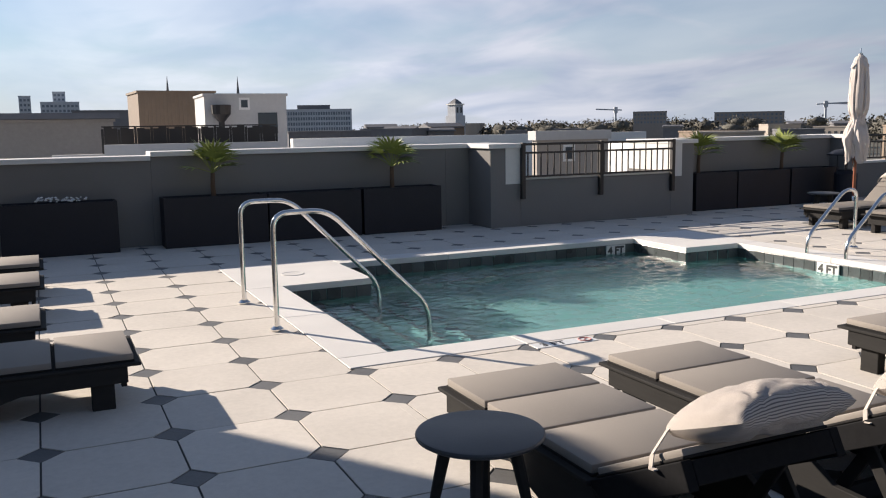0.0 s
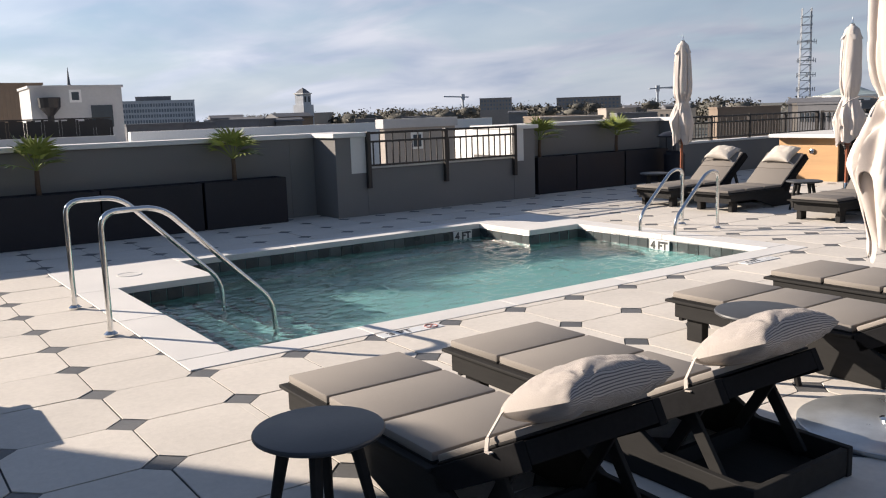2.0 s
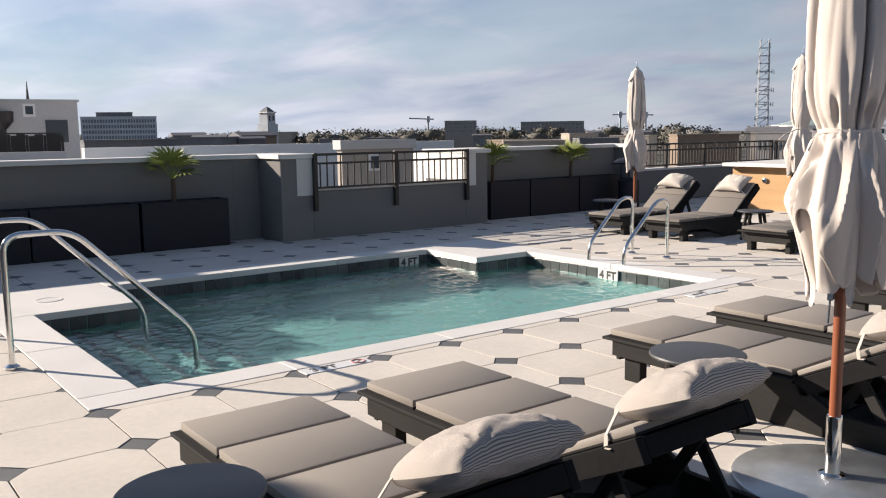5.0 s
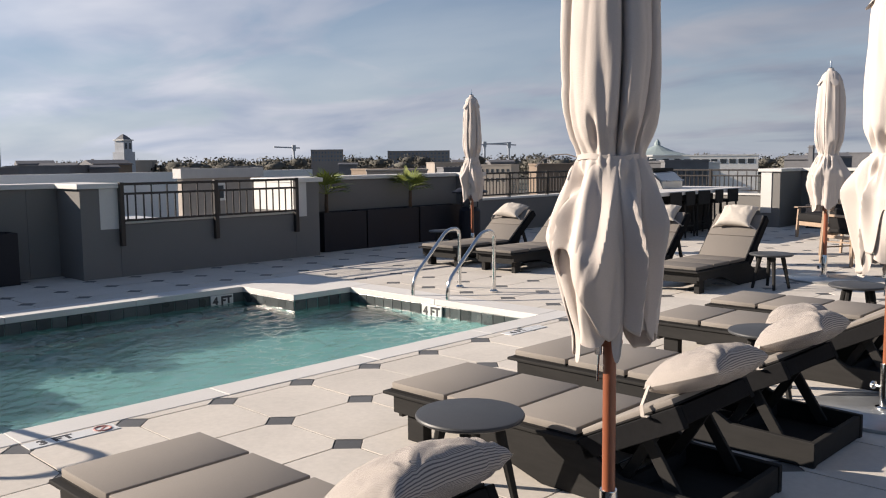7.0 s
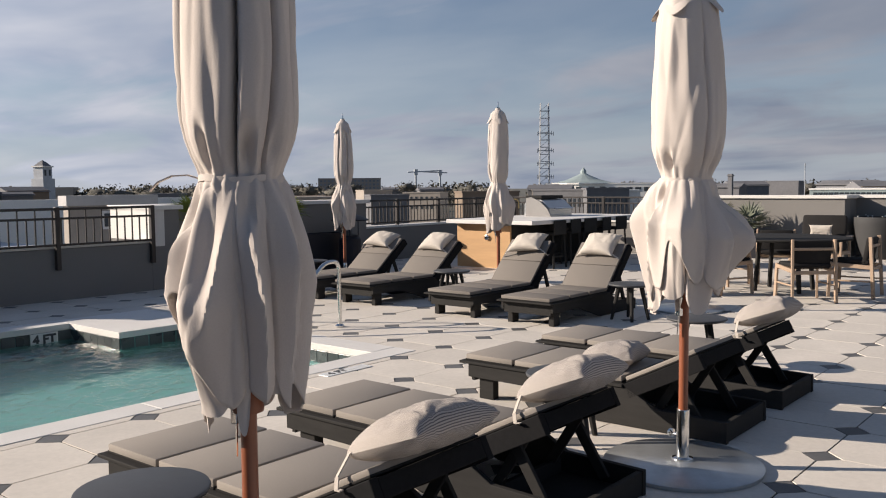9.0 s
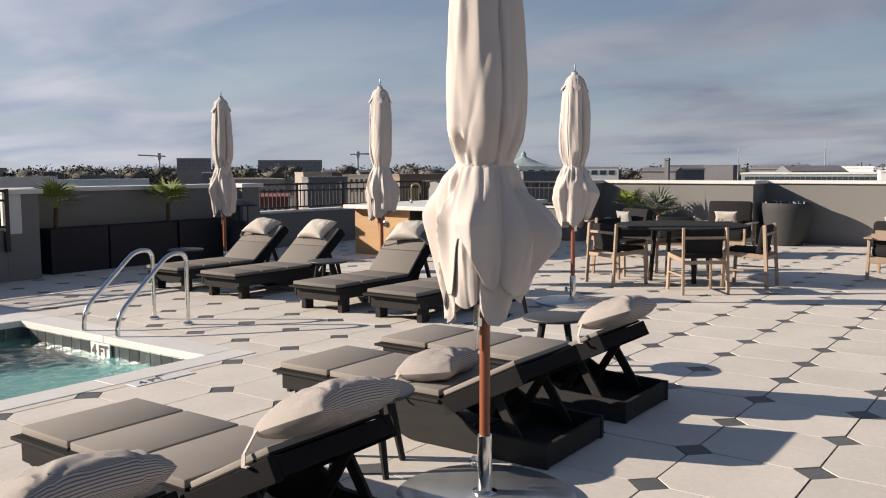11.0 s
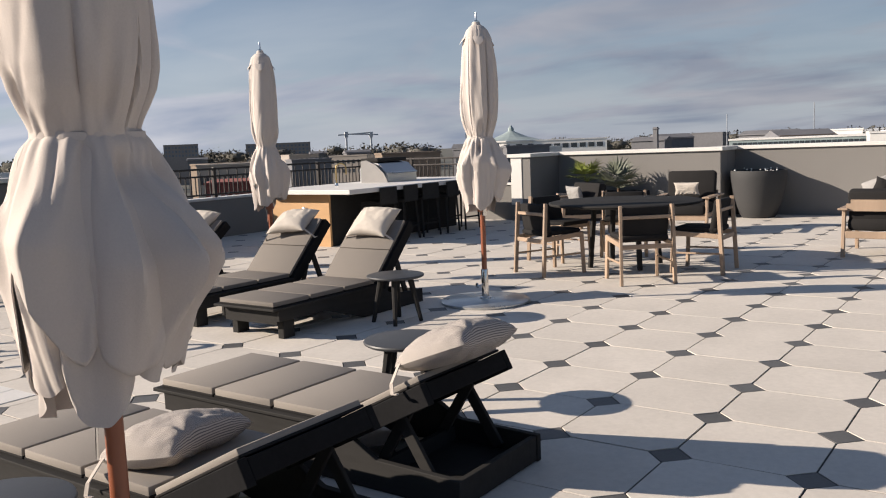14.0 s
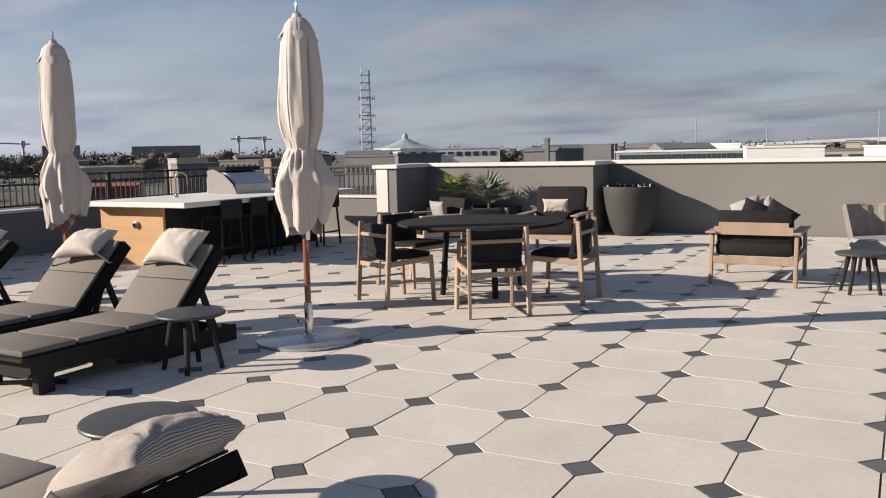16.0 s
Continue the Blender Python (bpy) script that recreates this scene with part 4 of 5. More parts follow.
def build_umbrella(m, seed, wide, upper, swell, hem0, lift):
    t = thing("patio_umbrella", m, "closed cream canvas umbrella on a reddish wooden pole and round base", "umbrella", "closed umbrellas")
    base = part("base_plate", lathe(bmesh.new(), [(0.405, 0.0), (0.41, 0.008), (0.41, 0.022), (0.40, 0.030), (0.06, 0.040), (0.045, 0.042)], 56), GALV, t, smooth=True)
    part("sleeve", lathe(bmesh.new(), [(0.055, 0.040), (0.055, 0.048), (0.033, 0.055), (0.033, 0.30), (0.031, 0.305), (0.025, 0.305)], 20), STEEL, base, "chrome pole sleeve", True)
    b = tube(bmesh.new(), [(0.03, 0, 0.16), (0.075, 0, 0.16)], 0.007, 8)
    lathe(b, [(0.010, 0.0), (0.024, 0.004), (0.024, 0.016), (0.010, 0.02)], 12, Matrix.Translation((0.072, 0, 0.16)) @ pose(0, 0, 0, 0, 90, 0))
    part("locking_knob", b, STEEL, base)
    part("pole", tube(bmesh.new(), [(0, 0, 0.06), (0, 0, 1.2), (0, 0, 2.52)], 0.024, 16), TEAKRED, t, smooth=True)
    part("finial", lathe(bmesh.new(), [(0.030, 2.515), (0.030, 2.53), (0.011, 2.54), (0.009, 2.60), (0.006, 2.61)], 12), STEEL, t, smooth=True)
    can = part("canopy", canopy_mesh(seed, wide, upper, swell, hem0, lift), LINEN, t, smooth=True)
    cloth = can.modifiers.new("cloth_thickness", "SOLIDIFY")
    cloth.thickness, cloth.offset = 0.004, -1
    part("inner_fold", canopy_mesh(seed, wide, upper, swell, hem0 - 0.02, lift, 0.92), LINEN, can, smooth=True)
    part("tie_strap", strap_mesh(seed, upper * 0.69), LINEN, can, smooth=True)
    part("vent_flap", cap_mesh(seed, upper), LINEN, can, smooth=True)
    if hem0 == 0.86:
        a = radians(128 - 20)
        e = Vector((math.cos(a), math.sin(a), 0))
        b = bmesh.new()
        tie(b, [e * q + Vector((0, 0, z)) for q, z in ((0.11, TIE), (0.155, TIE + 0.014), (0.20, TIE + 0.012), (0.24, TIE - 0.005), (0.265, TIE - 0.03))], 0.016)
        part("tie_tail", b, LINEN, can)
    b = bmesh.new()
    box(b, -0.018, 0.018, 0.026, 0.05, 0.80, 0.90, 0.004)
    tube(b, [(0, 0.04, 0.80), (0.004, 0.045, 0.70)], 0.004, 6)
    part("pulley", b, STEEL, t)
    hub = lathe(bmesh.new(), [(0.025, 0.835), (0.044, 0.838), (0.046, 0.85), (0.038, 0.88), (0.030, 0.94), (0.024, 0.945)], 16)
    part("hub", hub, TEAKRED, t, smooth=True)
    return t


UMBRELLAS = ((-5.75, -0.575, 1.0, 20, 0.195, 0.168, 123, 0.86, (170, 44, 1.19)), (-3.06, -0.70, 2.3, 70, 0.228, 0.190, -66, 0.89, (196, 30, 1.20)), (2.31, 1.63, 3.7, 150, 0.212, 0.165, -52, 0.90, (150, 40, 1.10)), (2.24, 4.32, 5.1, 10, 0.20, 0.150, -40, 0.90, (200, 40, 1.12)), (2.05, 7.13, 6.4, 80, 0.20, 0.150, 150, 0.90, (215, 40, 1.14)))
for x, y, seed, rot, wide, upper, swell, hem0, lift in UMBRELLAS:
    build_umbrella(pose(x, y, 0, 0, 0, rot), seed, wide, upper, swell - rot, hem0, (lift[0] - rot, *lift[1:]))


# ---- planters and plants ----
def planter_box(x0, x1, y0, y1, h, label):
    t = thing("planter_box", pose((x0 + x1) / 2, (y0 + y1) / 2, 0), label, "planter", "planter boxes along the parapet")
    w, d = (x1 - x0) / 2, (y1 - y0) / 2
    k = 0.035
    for r in ((-w, w, -d, -d + k, 0, h), (-w, w, d - k, d, 0, h), (-w, -w + k, -d + k, d - k, 0, h), (w - k, w, -d + k, d - k, 0, h)):
        part("side_panel", boxes(r, bevel=0.005), PLANTER, t)
    part("soil", boxes((-w + k + .001, w - k - .001, -d + k + .001, d - k - .001, h - 0.12, h - 0.06), bevel=0.004), SOIL, t)
    return t


for x0, x1 in ((-10.15, -8.82), (-8.27, -6.93), (-6.91, -5.60), (-5.56, -4.36), (0.42, 1.33), (1.36, 2.58), (2.62, 3.8)):
    planter_box(x0, x1, 8.92, 9.30, 0.65, "long black planter box at the foot of the parapet")


def fan_palm(m, label, n, mat, size, droop, stem, group=""):
    """A short stem and stiff fronds of narrow blades fanned from its head."""
    t = thing("palm_plant", m, label, "palm", group)
    b = tube(bmesh.new(), [(0, 0, 0), (0.01, 0.005, stem * 0.5), (0.0, 0.0, stem)], 0.035, 9, 0.028)
    part("trunk", b, TRUNK, t, smooth=True)
    b = bmesh.new()
    for f in range(n):
        az = 2 * math.pi * f / n * 1.618 * 3 + random.uniform(-.2, .2)
        el = random.uniform(0.22, 1.45)
        d = Vector((math.cos(az) * math.cos(el), math.sin(az) * math.cos(el), math.sin(el)))
        side = d.cross(Vector((0, 0, 1))).normalized()
        upv = side.cross(d)
        stalk = size * random.uniform(0.32, 0.45)
        root = Vector((0, 0, stem))
        hub = root + d * stalk
        tube(b, [root, hub], 0.005, 4)
        for k in range(9):
            a = (k - 4) * 0.27
            L = size * random.uniform(0.5, 0.7) * (1 - 0.04 * abs(k - 4))
            dd = (d * math.cos(a) + side * math.sin(a)).normalized()
            w = 0.011 * size / 0.4
            nrm = dd.cross(upv).normalized()
            mid = hub + dd * L * 0.55 + Vector((0, 0, -droop * L * 0.12))
            tip = hub + dd * L + Vector((0, 0, -droop * L * 0.5))
            v = [b.verts.new(p) for p in (hub - nrm * w * .5, hub + nrm * w * .5, mid + nrm * w, mid - nrm * w, tip)]
            b.faces.new((v[0], v[1], v[2], v[3]))
            b.faces.new((v[3], v[2], v[4]))
    part("fronds", b, mat, t)
    return t


for x in (-7.60, -5.06, 0.62, 2.55):
    fan_palm(pose(x, 9.1, 0.585, 0, 0, random.uniform(0, 360)), "young fan palm in a black planter box", 15, PALM, 0.58, 0.55, 0.36, "palms along the parapet")
# white flowers in the western box
b = bmesh.new()
for k in range(46):
    p = Vector((random.uniform(-9.75, -9.15), random.uniform(9.0, 9.2), 0.66 + random.uniform(0, 0.06)))
    bmesh.ops.create_icosphere(b, subdivisions=1, radius=random.uniform(0.012, 0.026), matrix=Matrix.Translation(p) @ Matrix.Diagonal((1, 1, 0.6, 1)))
tagged(part("flowers", b, PETAL), "small white flowers growing in a black planter box", "flowers", "", "stuff")

URN_PROF = [(0.27, 0.0), (0.29, 0.02), (0.36, 0.2), (0.43, 0.45), (0.465, 0.68), (0.47, 0.80), (0.462, 0.815), (0.44, 0.81), (0.435, 0.74), (0.02, 0.73)]
t = thing("round_planter", pose(11.03, 1.55, 0), "big tapered grey fibrestone pot planted with white flowers", "planter")
part("pot", lathe(bmesh.new(), URN_PROF, 48), URN, t, smooth=True)
b = bmesh.new()
for k in range(18):
    a, r = random.uniform(0, 6.28), 0.4 * math.sqrt(random.random())
    bmesh.ops.create_icosphere(b, subdivisions=1, radius=random.uniform(0.008, 0.018), matrix=Matrix.Translation((11.03 + r * math.cos(a), 1.55 + r * math.sin(a), 0.80 + random.uniform(-0.02, 0.05))))
tagged(part("flowers", b, PETAL), "small white flowers filling a round grey pot", "flowers", "", "stuff")


# ---- bar ----
def build_bar():
    t = thing("outdoor_bar", pose(0, 0, 0), "outdoor bar with golden wood end panel and pale stone worktop", "bar")
    part("worktop", boxes((5.02, 8.95, 5.62, 7.52, 0.80, 0.87), bevel=0.008), COPING, t, "pale stone worktop")
    part("end_panel", boxes((5.22, 5.26, 6.22, 7.42, 0.0, 0.799), bevel=0.003), BARWOOD, t, "golden wood end panel")
    part("body", boxes((5.261, 8.6, 6.24, 7.40, 0.0, 0.798), bevel=0.004), CHAR, t)
    b = lathe(bmesh.new(), [(0.045, 0), (0.05, 0.01), (0.05, 0.03), (0.03, 0.04)], 16, Matrix.Translation((5.22, 6.72, 0.55)) @ pose(0, 0, 0, 0, -90, 0))
    part("bottle_opener", b, STEEL, t, smooth=True)


build_bar()
t = thing("bar_faucet", pose(6.05, 6.8, 0.87, 0, 0, 38), "slim brass gooseneck faucet on the bar worktop", "faucet")
pts = [(0, 0, 0), (0, 0, 0.28)] + [(0.0, -0.08 + 0.08 * math.cos(a), 0.28 + 0.08 * math.sin(a)) for a in np.linspace(0.2, math.pi, 9)] + [(0, -0.16, 0.18)]
part("spout", tube(bmesh.new(), pts, 0.012, 10), BRASS, t, smooth=True)
part("collar", lathe(bmesh.new(), [(0.03, 0), (0.03, 0.02), (0.02, 0.05)], 14), STEEL, t, smooth=True)
part("lever", tube(bmesh.new(), [(0.02, 0.02, 0.04), (0.09, 0.03, 0.08)], 0.008, 8), STEEL, t)
t = thing("gas_grill", pose(7.45, 6.85, 0.87), "stainless steel built-in gas grill on the bar", "grill")
b = bmesh.new()
prism(b, [(-0.30, 0.0), (0.30, 0.0), (0.30, 0.16), (0.12, 0.32), (-0.18, 0.36), (-0.30, 0.24)], -0.42, 0.42, Matrix(((0, 0, 1, 0), (-1, 0, 0, 0), (0, 1, 0, 0), (0, 0, 0, 1))))
bmesh.ops.bevel(b, geom=b.edges[:], offset=0.012, segments=2, affect="EDGES")
part("hood", b, material("brushed_steel", (0.6, 0.6, 0.6), 0.34, 0.9, vary=0.06, grain=30, bump=0.05), t)
part("firebox_top", boxes((-0.40, 0.40, -0.10, 0.28, 0.345, 0.41), bevel=0.012), CHAR, t, "dark raised rear of the grill")
b = bmesh.new()
prism(b, [(-0.36, 0.0), (0.22, 0.0), (0.22, 0.36), (0.10, 0.38), (-0.10, 0.30), (-0.28, 0.15)], -0.012, 0.012, Matrix.Translation((-0.46, 0, 0)) @ Matrix(((0, 0, 1, 0), (1, 0, 0, 0), (0, 1, 0, 0), (0, 0, 0, 1))))
part("side_shield", b, GREYFAB, t, "pale grey curved wind shield")
part("handle", tube(bmesh.new(), [(-0.34, -0.36, 0.16), (0.34, -0.36, 0.16)], 0.014, 10), STEEL, t)


def build_stool(m):
    t = thing("bar_stool", m, "dark bar stool with a low back under the bar top", "bar stool", "stools at the bar")
    part("seat", boxes((-0.20, 0.20, -0.19, 0.19, 0.60, 0.65), bevel=0.012), DARKFAB, t)
    part("backrest", boxes((-0.20, 0.20, -0.215, -0.185, 0.60, 0.86), bevel=0.01), CHAR, t)
    for sx in (-1, 1):
        for sy in (-1, 1):
            part("leg", bar(bmesh.new(), (sx * 0.21, sy * 0.20, 0), (sx * 0.18, sy * 0.17, 0.61), 0.03, 0.03, 0.003), CHAR, t)
    part("foot_rail", boxes((-0.2, 0.2, 0.17, 0.2, 0.2, 0.225), bevel=0.003), CHAR, t)
    part("foot_rail", boxes((-0.2, 0.2, -0.2, -0.17, 0.2, 0.225), bevel=0.003), CHAR, t)
    return t


st = build_stool(pose(5.85, 5.78, 0))
for x in (6.42, 6.98, 7.55, 8.15):
    copy_thing(st, pose(x, 5.78 + random.uniform(-.04, .04), 0, 0, 0, random.uniform(-8, 8)))
# pair of black lanterns beside the pier
for x, y in ((3.55, 8.55),):
    t = thing("patio_heater", pose(x, y, 0), "low black lantern-shaped patio heater by the pier", "heater")
    part("drum", lathe(bmesh.new(), [(0.2, 0), (0.2, 0.55), (0.16, 0.6), (0.16, 0.62)], 24), PLANTER, t)
    for k in range(4):
        a = radians(45 + 90 * k)
        part("post", tube(bmesh.new(), [(0.15 * math.cos(a), 0.15 * math.sin(a), 0.61), (0.15 * math.cos(a), 0.15 * math.sin(a), 0.9)], 0.01, 6), PLANTER, t)
    part("hood", lathe(bmesh.new(), [(0.33, 0.88), (0.34, 0.9), (0.2, 0.97), (0.03, 1.0)], 28), PLANTER, t, smooth=True)


# ---- dining set ----
TX, TY = 4.88, 1.36
t = thing("dining_table", pose(TX, TY, 0), "large round black outdoor dining table", "table")
part("tabletop", lathe(bmesh.new(), [(0.80, 0.705), (0.85, 0.715), (0.86, 0.73), (0.855, 0.742), (0.84, 0.745), (0.01, 0.745)], 64), CHAR, t, smooth=True)
for k in range(4):
    a = radians(45 + 90 * k)
    part("leg", bar(bmesh.new(), (0.42 * math.cos(a), 0.42 * math.sin(a), 0), (0.36 * math.cos(a), 0.36 * math.sin(a), 0.71), 0.05, 0.05, 0.006), CHAR, t)


def build_chair(m):
    """The back lies at -y; the chair faces +y."""
    t = thing("dining_chair", m, "pale teak dining armchair with black sling seat and back", "chair", "chairs round the dining table")
    for s in (-1, 1):
        part("rear_leg", bar(bmesh.new(), (s * 0.27, -0.29, 0), (s * 0.26, -0.24, 0.79), 0.032, 0.045, 0.005), TEAK, t)
        part("front_leg", bar(bmesh.new(), (s * 0.27, 0.25, 0), (s * 0.26, 0.23, 0.46), 0.032, 0.042, 0.005), TEAK, t)
        part("side_rail", bar(bmesh.new(), (s * 0.262, -0.25, 0.40), (s * 0.262, 0.23, 0.43), 0.028, 0.05, 0.004), TEAK, t)
        part("stretcher", bar(bmesh.new(), (s * 0.262, -0.26, 0.22), (s * 0.262, 0.24, 0.22), 0.016, 0.02, 0.002), TEAK, t)
    part("front_rail", bar(bmesh.new(), (-0.25, 0.22, 0.42), (0.25, 0.22, 0.42), 0.03, 0.05, 0.004), TEAK, t)
    part("back_rail", bar(bmesh.new(), (-0.25, -0.245, 0.67), (0.25, -0.245, 0.67), 0.024, 0.035, 0.004), TEAK, t)
    part("seat_rail", bar(bmesh.new(), (-0.25, -0.26, 0.38), (0.25, -0.26, 0.38), 0.025, 0.045, 0.004), TEAK, t)
    part("seat", boxes((-0.235, 0.235, -0.22, 0.25, 0.435, 0.49), bevel=0.02), DARKFAB, t, smooth=True)
    b = bmesh.new()
    box(b, -0.235, 0.235, -0.03, 0.03, 0.0, 0.36, 0.02, pose(0, -0.16, 0.42, 9, 0, 0))
    part("backrest", b, DARKFAB, t, smooth=True)
    return t


def facing(x, y, tx, ty):
    return pose(x, y, 0, 0, 0, math.degrees(math.atan2(ty - y, tx - x)) - 90)


ch = build_chair(pose(4.13, 1.92, 0, 0, 0, -116))
for x, y, rz in ((3.93, 0.80, -50), (4.80, 0.44, 2), (5.75, 1.75, 112), (5.1, 2.3, 168)):
    copy_thing(ch, pose(x, y, 0, 0, 0, rz))


# ---- lounge seats ----
def build_lounge(m, label, pillows, w=0.42, tall=0.42):
    """A low teak armchair with thick dark cushions; it faces +y."""
    t = thing("lounge_chair", m, label, "armchair", "lounge seating")
    for s in (-1, 1):
        part("rear_leg", bar(bmesh.new(), (s * w, -0.46, 0), (s * w, -0.40, 0.54), 0.04, 0.055, 0.006), TEAK, t)
        part("front_leg", bar(bmesh.new(), (s * w, 0.42, 0), (s * w, 0.38, 0.54), 0.04, 0.055, 0.006), TEAK, t)
        part("arm", boxes((s * w - 0.055, s * w + 0.055, -0.50, 0.46, 0.54, 0.565), bevel=0.01), TEAK, t)
        part("side_rail", bar(bmesh.new(), (s * w, -0.42, 0.27), (s * w, 0.40, 0.30), 0.03, 0.06, 0.005), TEAK, t)
    b = boxes((-w + 0.03, w - 0.03, -0.46, -0.435, 0.53, 0.66))
    bmesh.ops.bevel(b, geom=[e for e in b.edges if abs(e.verts[0].co.y - e.verts[1].co.y) > 0.01 and e.verts[0].co.z > 0.6], offset=0.045, segments=4, affect="EDGES")
    part("back_panel", b, TEAK, t)
    part("rear_rail", boxes((-w + 0.02, w - 0.02, -0.455, -0.425, 0.22, 0.30), bevel=0.006), TEAK, t)
    part("front_rail", boxes((-w + 0.02, w - 0.02, 0.37, 0.40, 0.22, 0.30), bevel=0.006), TEAK, t)
    part("seat_cushion", boxes((-w + 0.03, w - 0.03, -0.40, 0.45, 0.30, 0.45), bevel=0.045), DARKFAB, t, smooth=True)
    b = bmesh.new()
    box(b, -w + 0.04, w - 0.04, -0.075, 0.075, 0.0, tall, 0.04, pose(0, -0.29, 0.36, 12, 0, 0))
    part("back_cushion", b, DARKFAB, t, smooth=True)
    for mat, words, p in pillows:
        q = thing("throw_pillow", m @ p, words, "pillow", "throw pillows")
        part("cushion", pillow_mesh(0.38, 0.34, 0.13, len(words)), mat, q, smooth=True)
    return t


build_lounge(pose(6.72, -1.10, 0, 0, 0, -90), "pale teak lounge armchair with thick black cushions", [
    (DARKFAB, "black throw pillow leaning on a black lounge cushion", pose(-0.02, -0.17, 0.72, 62, 24, 8) @ Matrix.Diagonal((0.9, 0.9, 1, 1))),
    (PILLOW, "pale throw pillow on a black lounge chair", pose(0.02, -0.05, 0.74, 58, -30, 4) @ Matrix.Diagonal((0.85, 0.85, 1, 1))),
    (GREYFAB, "grey patterned throw pillow on a lounge chair", pose(-0.13, -0.12, 0.75, 62, -20, -8) @ Matrix.Diagonal((0.9, 0.9, 1, 1))),
    (DARKFAB, "black throw pillow on a lounge chair", pose(0.20, -0.14, 0.70, 60, 30, -10) @ Matrix.Diagonal((0.9, 0.9, 1, 1)))])
build_lounge(pose(8.35, 1.88, 0, 0, 0, 95), "teak lounge armchair with black cushions and a pale lumbar pillow", [(PILLOW, "pale lumbar pillow on a black armchair", pose(0.0, -0.06, 0.66, 74, 0, 0) @ Matrix.Diagonal((1, 0.6, 0.8, 1)))], 0.40, 0.56)
build_lounge(pose(7.85, 3.55, 0, 0, 0, 60), "teak lounge armchair with black cushions beside the palms", [(GREYFAB, "grey patterned pillow on an armchair", pose(0.0, -0.10, 0.58, 74, 0, 0))], 0.40)
copy_thing(tb, pose(6.18, -2.12, 0, 0, 0, 20) @ Matrix.Diagonal((1.0, 1.0, 1.0, 1)))

# rattan seat at the edge of the view
t = thing("wicker_armchair", pose(7.62, -2.32, 0, 0, 0, 70), "low round wicker armchair with pale woven back", "armchair")
b = bmesh.new()
arc = np.linspace(math.pi * 0.95, math.pi * 2.05, 26)
for z0, z1, r0, r1 in ((0.22, 0.74, 0.40, 0.50),):
    cols = []
    for a in arc:
        c, s_ = math.cos(a), math.sin(a)
        wob = 0.012 * math.sin(a * 30)
        cols.append([b.verts.new(((r + wob) * c, (r + wob) * s_, z)) for r, z in ((r0, z0), (r0 + 0.03, 0.4), (r1, z1), (r1 - 0.05, z1 - 0.005), (r0 - 0.03, 0.4), (r0 - 0.05, z0))])
    for p, q in zip(cols, cols[1:]):
        for k in range(6):
            b.faces.new((p[k], q[k], q[(k + 1) % 6], p[(k + 1) % 6]))
    b.faces.new(cols[0])
    b.faces.new(cols[-1][::-1])
part("woven_back", b, WICKER, t)
part("top_rim", tube(bmesh.new(), [(0.485 * math.cos(a), 0.475 * math.sin(a), 0.74) for a in np.linspace(math.pi, 2 * math.pi, 20)], 0.02, 8), TEAK, t)
part("seat", lathe(bmesh.new(), [(0.36, 0.2), (0.40, 0.24), (0.40, 0.36), (0.36, 0.40), (0.01, 0.41)], 30), GREYFAB, t, smooth=True)
for k in range(4):
    a = radians(45 + 90 * k)
    part("leg", tube(bmesh.new(), [(0.3 * math.cos(a), 0.3 * math.sin(a), 0), (0.28 * math.cos(a), 0.28 * math.sin(a), 0.22)], 0.02, 8), TEAK, t)

# planter with palm and agave behind the dining set
planter_box(9.75, 10.6, 3.35, 4.75, 0.5, "black planter box against the east wall")
fan_palm(pose(10.2, 4.4, 0.44), "green fan palm in a black planter box", 14, PALM, 0.55, 0.5, 0.25)
fan_palm(pose(10.15, 3.75, 0.44), "spiky grey-green agave-like palm in a planter", 22, AGAVE, 0.62, 0.25, 0.12)


# ---- the city round the roof ----
EYE = (-9.66, -2.5, 1.5)
LOW = -15.0


def at_bearing(az, d):
    return EYE[0] + d * math.cos(radians(az)), EYE[1] + d * math.sin(radians(az))


def height(el, d):
    return EYE[2] + d * math.tan(radians(el))


def facade(parent, w, h0, h1, y, rows, cols, mat, wide=0.6, tall=0.55):
    """Recessed windows, each its own piece, on the face that looks to -y."""
    cw, chh = w / cols, (h1 - h0) / rows
    me = mesh_of("window", box(bmesh.new(), -cw * wide / 2, cw * wide / 2, -0.06, 0.06, -chh * tall / 2, chh * tall / 2), mat)
    for r in range(rows):
        for c in range(cols):
            o = new("window", me)
            o.parent = parent
            o.location = (-w / 2 + cw * (c + 0.5), y, h0 + chh * (r + 0.5))


def block(name, az0, az1, el, d, mat, label, depth=None, windows=None, base=LOW, turn=0.0, roof=None):
    """A building between two bearings at distance d, its front across the view."""
    mid = (az0 + az1) / 2
    w = 2 * d * math.tan(radians(abs(az0 - az1) / 2))
    depth = depth or w * 0.7
    x, y = at_bearing(mid, d + depth / 2)
    t = thing(name, pose(x, y, 0, 0, 0, mid - 90 + turn), label, "building", "buildings round the roof")
    z1 = height(el, d)
    part("wall", boxes((-w / 2, w / 2, -depth / 2, depth / 2, base, z1)), mat, t)
    part("parapet", boxes((-w / 2 - .1, w / 2 + .1, -depth / 2 - .1, depth / 2 + .1, z1 + 0.002, z1 + 0.02 * math.sqrt(d))), roof or mat, t)
    if windows:
        rows, cols, lo, wide, tall = windows
        facade(t, w * 0.96, z1 - lo, z1 - 0.04 * lo, -depth / 2, rows, cols, FARGLASS if z1 > 4 or depth > 30 else CITYGLASS, wide, tall)
    return t, w, depth, z1


